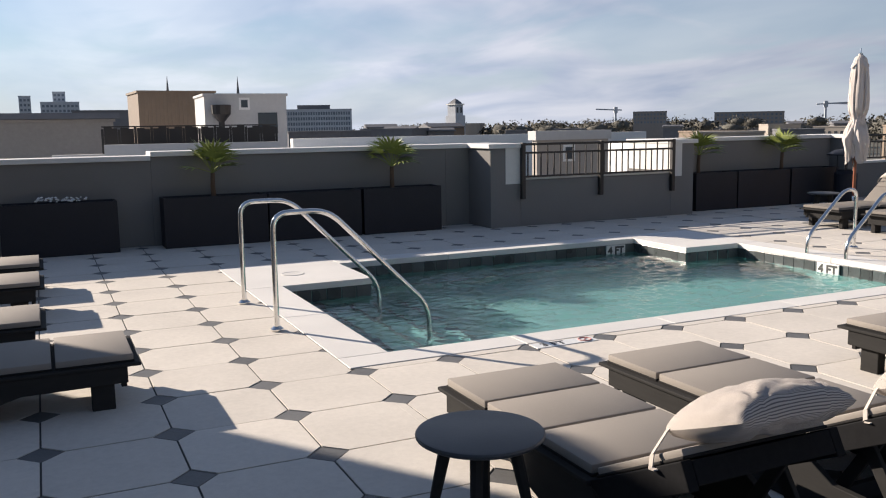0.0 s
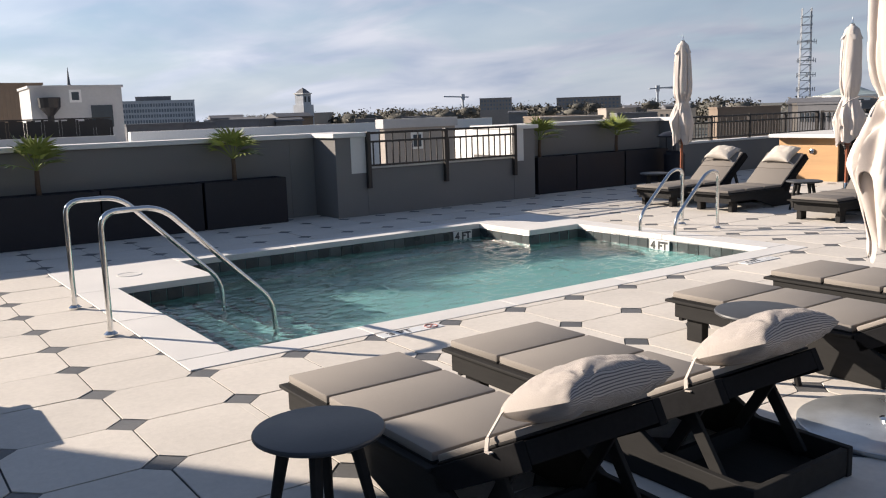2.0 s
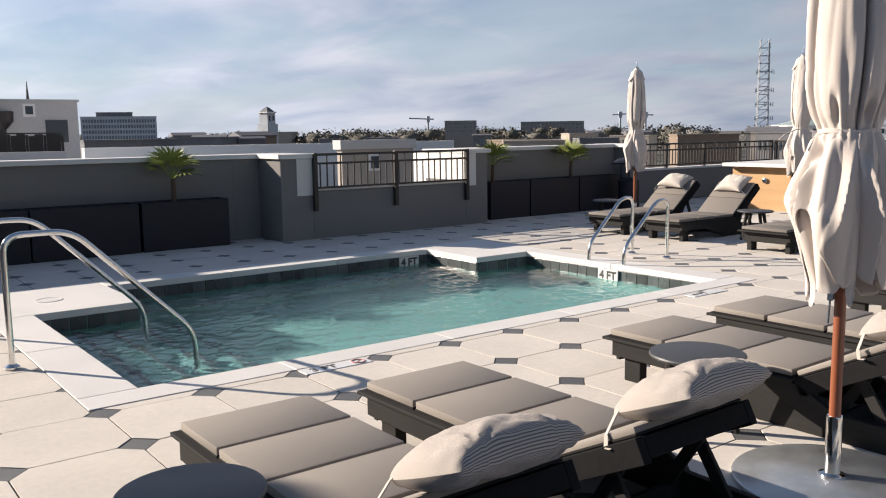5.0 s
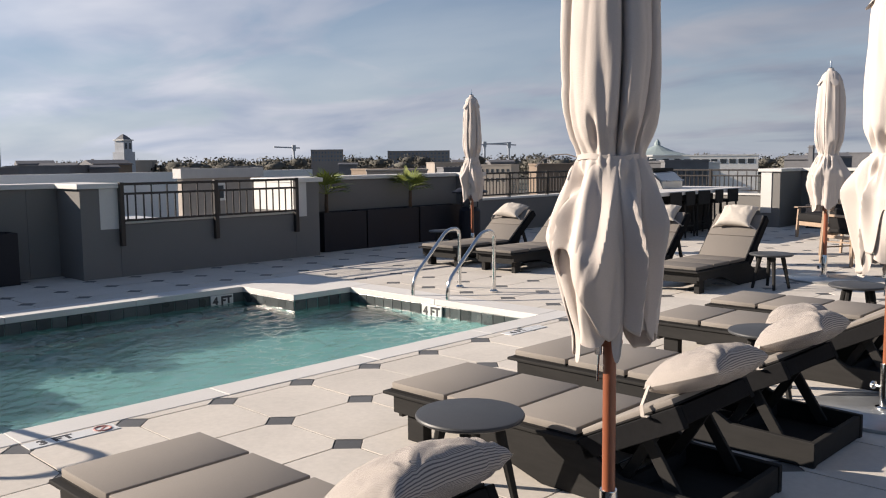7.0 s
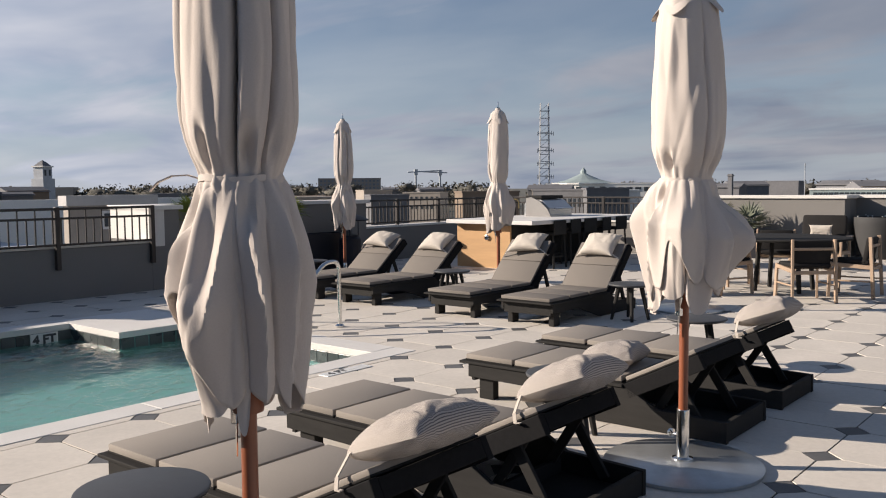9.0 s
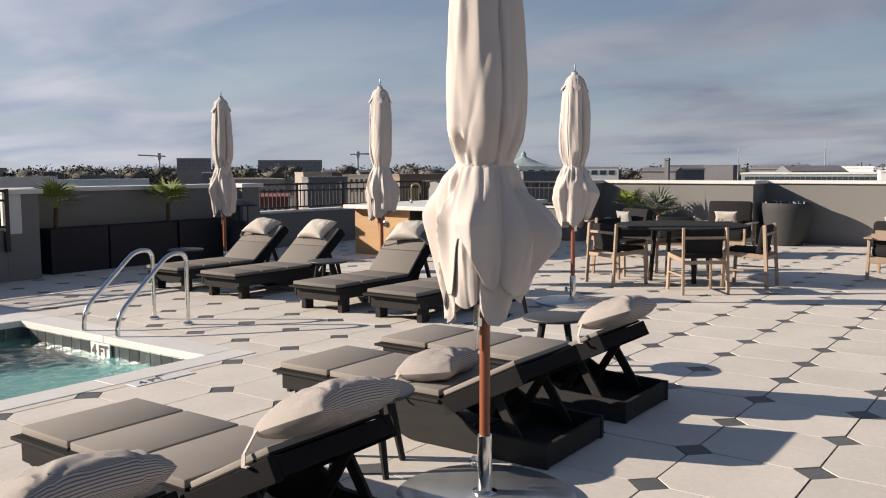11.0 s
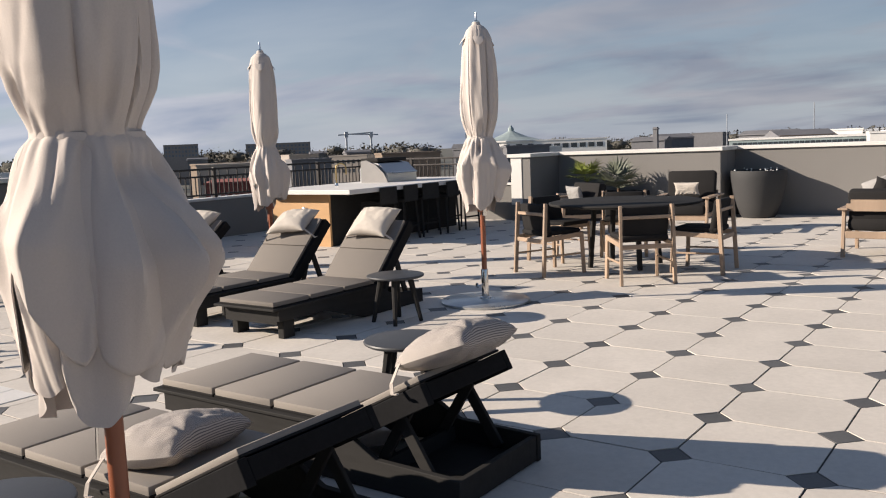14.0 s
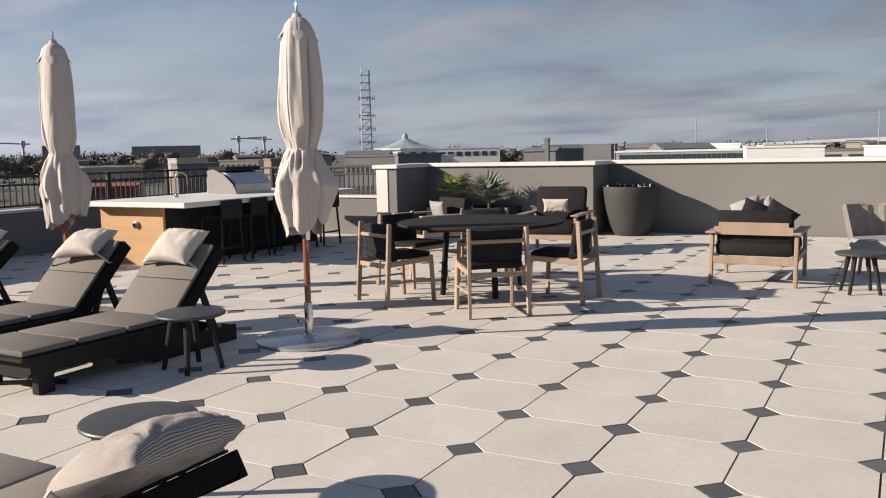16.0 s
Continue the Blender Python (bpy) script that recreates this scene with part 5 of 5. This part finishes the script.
bm = bmesh.new()
bmesh.ops.create_grid(bm, x_segments=2, y_segments=2, size=4500, matrix=Matrix.Translation((0, 0, LOW)))
structure("ground", bm, GROUND, "far city ground reaching the horizon", "ground")
# the building under the deck
bm = boxes((-19.0, 12.0, -9.4, 9.83, LOW, -1.3), bevel=0)
structure("wall_building", bm, STUCCO, "the building that carries the roof deck", "building")

# neighbour's roof just north, with white parapets
t = thing("neighbour_roof", pose(0, 0, 0), "white parapets of the neighbouring flat roofs", "building", "buildings round the roof")
part("roof", boxes((-22, 12.4, 20, 62, LOW, -1.2)), GREYWALL, t)
part("parapet", boxes((-9.2, 4.6, 34, 34.5, -1.2, 0.62)), PALEWALL, t)
part("parapet", boxes((3.0, 27.0, 44, 44.5, LOW, 0.95)), WHITEWALL, t)
part("penthouse_wall", boxes((5.2, 8.05, 22.0, 22.3, -6, 1.28)), TANWALL, t)
part("penthouse_window", boxes((6.3, 6.6, 21.94, 22.05, 0.35, 0.75)), CITYGLASS, t)
part("window_frame", boxes((6.22, 6.68, 21.97, 22.04, 0.27, 0.83)), WHITEWALL, t)
part("parapet", boxes((5.1, 8.1, 21.9, 22.4, 1.0, 1.30)), PALEWALL, t)
part("penthouse_wall", boxes((12.0, 12.4, 20.5, 31, -6, 0.72)), WHITEWALL, t)
part("parapet", bar(bmesh.new(), (*at_bearing(75.6, 35.5), 0.0), (*at_bearing(86.3, 35.5), 0.0), 0.3, 2.0), PALEWALL, t)
# row of black screens on that roof
t = thing("roof_screens", pose(0, 0, 0), "row of black privacy screens and fence posts on the next roof", "fence")
for k in range(34):
    az = 75.8 + k * 0.32
    x, y = at_bearing(az, 37)
    w = 0.15 if k % 3 else 0.05
    o = part("panel", boxes((-w, w, -0.03, 0.03, -1.2, height(0.12 + 0.18 * ((k * 7) % 5) / 5, 37)), bevel=0), BRONZE, t, m=pose(x, y, 0, 0, 0, az - 90))
part("rail", bar(bmesh.new(), (*at_bearing(75.8, 37), height(0.28, 37)), (*at_bearing(86.4, 37), height(0.28, 37)), 0.05, 0.05), BRONZE, t)

t, w, dp, z1 = block("penthouse_block", 75.45, 80.65, 2.12, 60, PALEWALL, "white rendered roof penthouse with dark openings", depth=5.5, base=-1.5, turn=9)
part("door_opening", boxes((w * 0.14, w * 0.38, -dp / 2 - 0.06, -dp / 2 + 0.05, 1.2, 2.6)), CITYGLASS, t)
b = lathe(bmesh.new(), [(0.20, 0.0), (0.20, 2.0), (0.62, 2.5), (0.66, 3.1), (0.60, 3.12)], 14, Matrix.Translation((-w * 0.32, -dp / 2 - 0.68, 0)))
part("vent_duct", b, BRONZE, t, "dark funnel-topped vent duct")
part("louvre_frame", boxes((-w * 0.085, w * 0.045, -dp / 2 - 0.03, -dp / 2 + 0.05, 2.80, 3.60)), WHITEWALL, t)
part("louvre", boxes((-w * 0.06, w * 0.02, -dp / 2 - 0.05, -dp / 2 + 0.05, 2.95, 3.45)), CITYGLASS, t)
t, w, dp, z1 = block("stair_block", 79.9, 84.6, 2.33, 72, BROWNWALL, "tan and brown metal-clad roof stair block", depth=6, base=-1.5, turn=10)
rib_me = mesh_of("rib", box(bmesh.new(), -0.05, 0.05, -0.06, 0.0, -1.4, z1 - 0.02), BROWNWALL)
for k in range(20):
    o = new("rib", rib_me)
    o.parent, o.location = t, (-w / 2 + w * (k + 0.5) / 20, -dp / 2 - 0.001, 0)
t, w, dp, z1 = block("brick_hall", 85.7, 97.5, 0.60, 47, TANWALL, "long tan brick hall with a dark roof edge", depth=12, base=LOW)
part("roof_edge", boxes((-w / 2 - .3, w / 2 + .3, -dp / 2 - .3, dp / 2, z1 + 0.15, z1 + 0.45)), DARKROOF, t)
block("long_roof", 84.6, 88.0, 1.2, 150, DARKROOF, "distant dark gabled roof", base=LOW)
block("hospital", 87.55, 89.7, 1.75, 420, GREYWALL, "distant pale hospital with rows of windows", windows=(5, 9, 11, 0.6, 0.5))
block("hospital", 88.3, 89.0, 2.35, 430, GREYWALL, "tall hospital tower with windows far off", windows=(3, 3, 6, 0.6, 0.5))
block("hospital", 90.2, 90.85, 2.1, 420, GREYWALL, "distant grey block beside the hospital", windows=(5, 3, 11, 0.6, 0.5))
block("office_block", 70.9, 75.3, 1.16, 330, GREYWALL, "distant grey office block with bands of windows", windows=(4, 26, 8.0, 0.7, 0.6))
block("office_block", 72.3, 74.4, 1.42, 340, DARKROOF, "plant storey on the office block")
for az in (82.38, 78.1):
    x, y = at_bearing(az, 320)
    t = thing("church_spire", pose(x, y, 0), "thin dark church spire far off", "spire", "spires")
    part("spire", lathe(bmesh.new(), [(1.6, LOW), (1.5, 6), (0.7, 12), (0.05, 20.2)], 8), DARKROOF, t)
x, y = at_bearing(64.1, 400)
t = thing("bell_tower", pose(x, y, 0, 0, 0, 20), "pale stone bell tower with arched openings and a small roof", "tower")
part("shaft", boxes((-3.2, 3.2, -3.2, 3.2, LOW, 6.2)), GREYWALL, t)
part("belfry", boxes((-2.5, 2.5, -2.5, 2.5, 6.2, 11.0)), GREYWALL, t)
for s in (-1, 1):
    part("arch_opening", boxes((s * 1.2 - 0.5, s * 1.2 + 0.5, -2.6, -2.45, 7.4, 9.9)), CITYGLASS, t)
part("cornice", boxes((-3, 3, -3, 3, 11.0, 11.5)), WHITEWALL, t)
part("roof", lathe(bmesh.new(), [(3.4, 11.5), (1.6, 13.0), (0.1, 13.9)], 4, pose(0, 0, 0, 0, 0, 45)), DARKROOF, t)

random.seed(11)
# low roofs that fill the distance
for k in range(64):
    az = random.uniform(-25, 72)
    d = random.uniform(90, 420)
    wd = random.uniform(0.8, 3.2) * 160 / d + 0.6
    el = -0.55 + 0.62 * d / 420 + random.uniform(-0.1, 0.16) - (0.22 if 34 < az < 62 else 0)
    mat = random.choice((WHITEWALL, GREYWALL, TANWALL, DARKROOF, DARKROOF, GREYWALL, BROWNWALL) if az < 34 else (DARKROOF, DARKROOF, TANWALL, BROWNWALL, DARKROOF))
    t, w, dp, z1 = block("low_house", az, az + wd, el, d, mat, "low building with a plain roof in the distance", windows=(2, max(2, int(wd * 3)), 5.0, 0.45, 0.4) if k % 2 else None, turn=random.uniform(-30, 30))
    if k % 3 == 0:
        b = bmesh.new()
        prism(b, [(-dp / 2 - .4, z1), (dp / 2 + .4, z1), (0, z1 + dp * 0.18)], -w / 2 - .3, w / 2 + .3, Matrix(((0, 0, 1, 0), (1, 0, 0, 0), (0, 1, 0, 0), (0, 0, 0, 1))))
        part("gable_roof", b, DARKROOF, t)
block("brick_block", 50.5, 52.6, 0.68, 520, HAZEBROWN, "distant brown brick block", windows=(3, 10, 7, 0.5, 0.5))
block("brick_block", 43.5, 47.6, 0.55, 560, HAZEBROWN, "distant long brown brick block", windows=(3, 16, 7, 0.5, 0.5))


t, w, dp, z1 = block("row_house", 43.6, 46.9, -1.85, 63.6, CLOTHRED, "low red brick house front with white windows", depth=8)
facade(t, w * 0.9, z1 - 2.6, z1 - 0.5, -dp / 2, 1, 7, WHITEWALL, 0.42, 0.8)


def crane(az, d, el, jib, flip=1):
    x, y = at_bearing(az, d)
    z = height(el, d)
    t = thing("tower_crane", pose(x, y, 0, 0, 0, az - 90 + 12), "distant construction tower crane", "crane", "tower cranes")
    part("mast", boxes((-0.6, 0.6, -0.6, 0.6, LOW, z)), GREYWALL, t)
    part("jib", bar(bmesh.new(), (-jib * 0.3 * flip, 0, z), (jib * flip, 0, z + jib * 0.06), 0.9, 0.9), GREYWALL, t)
    part("cab", boxes((-1.2, 1.2, -1, 1, z - 2, z + 2.2)), GREYWALL, t)


crane(53.7, 620, 0.84, 14, -1)
crane(41.2, 640, 0.95, 20)
crane(39.6, 650, 0.9, 18, -1)

# lattice mast
x, y = at_bearing(32.55, 260)
t = thing("lattice_mast", pose(x, y, 0, 0, 0, -52), "tall steel lattice radio mast with antenna rings", "mast")
top = height(5.32, 260)
hw = 1.45
b = bmesh.new()
for sx in (-1, 1):
    for sy in (-1, 1):
        part("leg", bar(bmesh.new(), (sx * hw * 1.15, sy * hw * 1.15, LOW), (sx * hw * 0.8, sy * hw * 0.8, top), 0.17, 0.17), MASTGREY, t)
lv = np.linspace(-2, top - 0.2, 14)
for i, (a0, a1) in enumerate(zip(lv, lv[1:])):
    for s in (-1, 1):
        h0, h1 = hw * 0.95, hw * 0.9
        bar(b, (-h0, s * h0, a0), (h1, s * h1, a1), 0.07, 0.07)
        bar(b, (s * h0, -h0, a0), (s * h1, h1, a1), 0.07, 0.07)
        bar(b, (-h0, s * h0, a0), (h0, s * h0, a0), 0.14, 0.14)
        bar(b, (s * h0, -h0, a0), (s * h0, h0, a0), 0.14, 0.14)
part("bracing", b, MASTGREY, t)
for q in (0.22, 0.36, 0.50, 0.68):
    z = -2 + (top + 2) * q
    b = bmesh.new()
    for s in (-1, 1):
        reach = 2.9 if s > 0 else 2.0
        bar(b, (-2.0, s * 1.6, z), (reach, s * 1.6, z), 0.13, 0.13)
        for k in (-1.9, 0.6, reach - 0.1):
            box(b, k - 0.10, k + 0.10, s * 1.7 - .1, s * 1.7 + .1, z - 0.6, z + 0.6)
    part("antenna_ring", b, MASTGREY, t)

# white hall with a tent-shaped glass roof
D = 230
t, w, dp, z1 = block("white_hall", 23.9, 32.4, 0.05, D, WHITEWALL, "long white hall with dark window bands", depth=14, windows=(1, 15, 2.6, 0.7, 0.45))
x, y = at_bearing(30.0, D + 6)
t = thing("rotunda", pose(x, y, 0), "white rotunda with a pale green conical roof and lantern", "building")
part("drum", lathe(bmesh.new(), [(8.2, LOW), (8.2, 1.6), (8.6, 1.7), (8.6, 2.1)], 16), WHITEWALL, t)
part("roof", lathe(bmesh.new(), [(8.6, 2.1), (7.2, 2.3), (4.4, 3.0), (1.8, 4.1), (0.8, 4.6)], 16), PALEGREEN, t)
part("lantern", lathe(bmesh.new(), [(0.8, 4.5), (0.8, 5.3), (0.1, 6.2)], 10), PALEGREEN, t)
me = mesh_of("window", boxes((-0.8, 0.8, -0.1, 0.1, -0.2, 1.1)), CITYGLASS)
for k in range(16):
    a = 2 * math.pi * k / 16
    o = new("window", me)
    o.parent, o.matrix_basis = t, pose(8.1 * math.cos(a), 8.1 * math.sin(a), 0, 0, 0, math.degrees(a) + 90)
# parking deck with green screens, right of it
block("parking_deck", 7.2, 16.2, -0.42, 130, PALEGREEN, "long low parking deck with pale green louvres", depth=20, windows=(1, 30, 1.4, 0.8, 0.6), roof=WHITEWALL)
block("roof_house", 9.0, 14.0, -0.05, 150, WHITEWALL, "white roof house on the parking deck", depth=8, base=-3)
block("grey_store", -4.0, 7.0, -0.55, 140, TANWALL, "low tan store building behind the wall", depth=20, roof=DARKROOF, windows=(1, 6, 1.6, 0.8, 0.5))
x, y = at_bearing(20.9, 240)
t = thing("brick_chimney", pose(x, y, 0), "distant dark brick chimney", "chimney")
part("stack", boxes((-0.55, 0.55, -0.55, 0.55, LOW, height(0.62, 240))), DARKROOF, t)
part("collar", boxes((-0.75, 0.75, -0.75, 0.75, height(0.48, 240), height(0.53, 240))), DARKROOF, t)
for az, el in ((16.6, 1.2), (11.7, 1.65), (7.6, 1.5), (1.6, 1.75)):
    x, y = at_bearing(az, 210)
    t = thing("light_pole", pose(x, y, 0), "tall thin light pole in the distance", "pole", "light poles")
    part("shaft", tube(bmesh.new(), [(0, 0, LOW), (0, 0, height(el, 210))], 0.10, 6), MASTGREY, t)
# flyover far to the east
b = bmesh.new()
for az in range(-30, 14, 2):
    x0, y0 = at_bearing(az, 420)
    x1, y1 = at_bearing(az + 2, 420)
    z = height(0.12 - max(0, (az - 2)) * 0.03, 420)
    bar(b, (x0, y0, z), (x1, y1, height(0.12 - max(0, az) * 0.03, 420)), 8.0, 1.2)
tagged(part("road_bridge", b, GREYWALL), "distant elevated road bridge on the horizon", "bridge", "", "structure")

# far woods: thousands of small leaf clumps in uneven crowns
random.seed(5)
verts, faces, outward = [], [], []
core = bmesh.new()
bmesh.ops.create_icosphere(core, subdivisions=2, radius=1.0)
core_pts, core_faces = [v.co.normalized() for v in core.verts], [[v.index for v in f.verts] for f in core.faces]
core.free()
for k in range(430):
    az = random.uniform(-30, 98)
    d = random.uniform(330, 900)
    thick = 0.5 + 0.5 * noise.noise(Vector((az * 0.45, 3.0, 0.0)))
    if random.random() > 0.25 + thick:
        continue
    cx, cy = at_bearing(az, d)
    topz = height(random.uniform(0.0, 0.24) + 0.36 * thick * (1 if 36 < az < 62 else 0.25), d)
    rad = random.uniform(5, 11) * d / 500
    i0 = len(verts)
    for v in core_pts:
        w = v * random.uniform(0.40, 0.80)
        verts.append(Vector((cx + w.x * rad * 1.3, cy + w.y * rad * 1.3, topz - rad * 0.75 + w.z * rad * 0.62)))
        outward.append(v)
    faces += [tuple(i0 + i for i in f) for f in core_faces]
    for q in range(230):
        u = Vector((random.gauss(0, 1), random.gauss(0, 1), random.gauss(0, 0.7)))
        u = u.normalized() * random.uniform(0.45, 1.0)
        p = Vector((cx + u.x * rad * 1.3, cy + u.y * rad * 1.3, topz - rad * 0.75 + u.z * rad * 0.75))
        s = rad * random.uniform(0.06, 0.13)
        i0 = len(verts)
        for _ in range(4):
            verts.append(p + Vector((random.uniform(-s, s), random.uniform(-s, s), random.uniform(-s, s))))
            outward.append((u + Vector((0, 0, 0.15))).normalized())
        faces += [(i0, i0 + 1, i0 + 2), (i0, i0 + 2, i0 + 3), (i0, i0 + 1, i0 + 3), (i0 + 1, i0 + 2, i0 + 3)]
me = bpy.data.meshes.new("far_woods")
me.from_pydata([tuple(v) for v in verts], [], faces)
me.materials.append(FOLIAGE)
me.normals_split_custom_set_from_vertices(outward)
tagged(new("far_woods", me), "dark tree line along the horizon", "trees", "", "stuff")


# ---- pavers ----
CUT, GAP = 0.105, 0.0048
h = S / 2
random.seed(3)


def paver_outline(x0, x1, y0, y1):
    return [(x0 + CUT, y0 + GAP), (x1 - CUT, y0 + GAP), (x1 - GAP, y0 + CUT), (x1 - GAP, y1 - CUT), (x1 - CUT, y1 - GAP), (x0 + CUT, y1 - GAP), (x0 + GAP, y1 - CUT), (x0 + GAP, y0 + CUT)]


def clip(poly, x0, x1, y0, y1):
    """The part of an outline inside a rectangle."""
    for axis, lim, keep in ((0, x0, 1), (0, x1, -1), (1, y0, 1), (1, y1, -1)):
        out = []
        for i, p in enumerate(poly):
            q = poly[(i + 1) % len(poly)]
            a, b = (p[axis] - lim) * keep, (q[axis] - lim) * keep
            if a >= 0:
                out.append(p)
            if (a >= 0) != (b >= 0):
                f = a / (a - b)
                out.append((p[0] + (q[0] - p[0]) * f, p[1] + (q[1] - p[1]) * f))
        poly = out
        if len(poly) < 3:
            return []
    return poly


def outside_pool(poly):
    """Cuts an outline at the coping's rectangle: the pieces that stay."""
    out = []
    for r in ((-99, CX0 - 0.004, -99, 99), (CX1 + 0.004, 99, -99, 99), (CX0 - 0.004, CX1 + 0.004, -99, CY0 - 0.004), (CX0 - 0.004, CX1 + 0.004, CY1 + 0.004, 99)):
        c = clip(poly, *r)
        if len(c) >= 3:
            area = 0.5 * abs(sum(c[i][0] * c[(i + 1) % len(c)][1] - c[(i + 1) % len(c)][0] * c[i][1] for i in range(len(c))))
            if area > 0.0015:
                out.append(c)
    return out


def piece(bm, poly, z0, z1, ch=0.0006):
    """A slab over an outline, its upper edge chamfered."""
    cx, cy = sum(p[0] for p in poly) / len(poly), sum(p[1] for p in poly) / len(poly)
    inner = []
    for x, y in poly:
        L = math.hypot(x - cx, y - cy) or 1
        inner.append((x + (cx - x) / L * ch * 1.3, y + (cy - y) / L * ch * 1.3))
    k = len(poly)
    lo = [bm.verts.new((x, y, z0)) for x, y in poly]
    md = [bm.verts.new((x, y, z1 - ch)) for x, y in poly]
    hi = [bm.verts.new((x, y, z1)) for x, y in inner]
    bm.faces.new(hi)
    for i in range(k):
        j = (i + 1) % k
        bm.faces.new((lo[i], lo[j], md[j], md[i]))
        bm.faces.new((md[i], md[j], hi[j], hi[i]))


DECK = (-13.3, 11.5, -8.98, 9.34)
rest_p, rest_d = bmesh.new(), bmesh.new()
bm = bmesh.new()
piece(bm, [(x - h, y - h) for x, y in paver_outline(0, S, 0, S)], -0.03, 0.0)
paver_me = mesh_of("paver", bm, PAVER)
dia = [(CUT - 0.006, 0), (0, CUT - 0.006), (-CUT + 0.006, 0), (0, -CUT + 0.006)]
bm = bmesh.new()
piece(bm, dia, -0.03, -0.002)
inset_me = mesh_of("inset", bm, INSET)
count = [0, 0]
for i in range(-22, 20):
    for j in range(-16, 16):
        x, y = i * S, j * S
        near = -9.8 < x < 4.6 and -2.2 < y < 3.4
        pv = paver_outline(x, x + S, y, y + S)
        dm = [(x + p, y + q) for p, q in dia]
        for n_, (poly, me, rest, nm) in enumerate(((pv, paver_me, rest_p, "paver"), (dm, inset_me, rest_d, "inset"))):
            c = clip(poly, *DECK)
            parts = outside_pool(c) if len(c) >= 3 else []
            whole = len(parts) == 1 and len(parts[0]) == len(poly) and abs(sum(p[0] for p in parts[0]) - sum(p[0] for p in poly)) < 1e-6 and abs(sum(p[1] for p in parts[0]) - sum(p[1] for p in poly)) < 1e-6
            dz = random.uniform(-0.0015, 0.0015)
            if whole and near and count[n_] < 290:
                o = new(nm, me)
                o.parent = FLOOR
                o.location = (x + h, y + h, dz) if n_ == 0 else (x, y, dz)
                if n_ == 0 and random.random() < 0.5:
                    o.rotation_euler = (0, 0, math.pi)
                count[n_] += 1
            else:
                for c in parts:
                    piece(rest, c, -0.03, (0.0 if n_ == 0 else -0.002) + dz)
o = part("paver_field", rest_p, PAVER, FLOOR)
o["kind"] = "stuff"
o = part("inset_field", rest_d, INSET, FLOOR)
o["kind"] = "stuff"
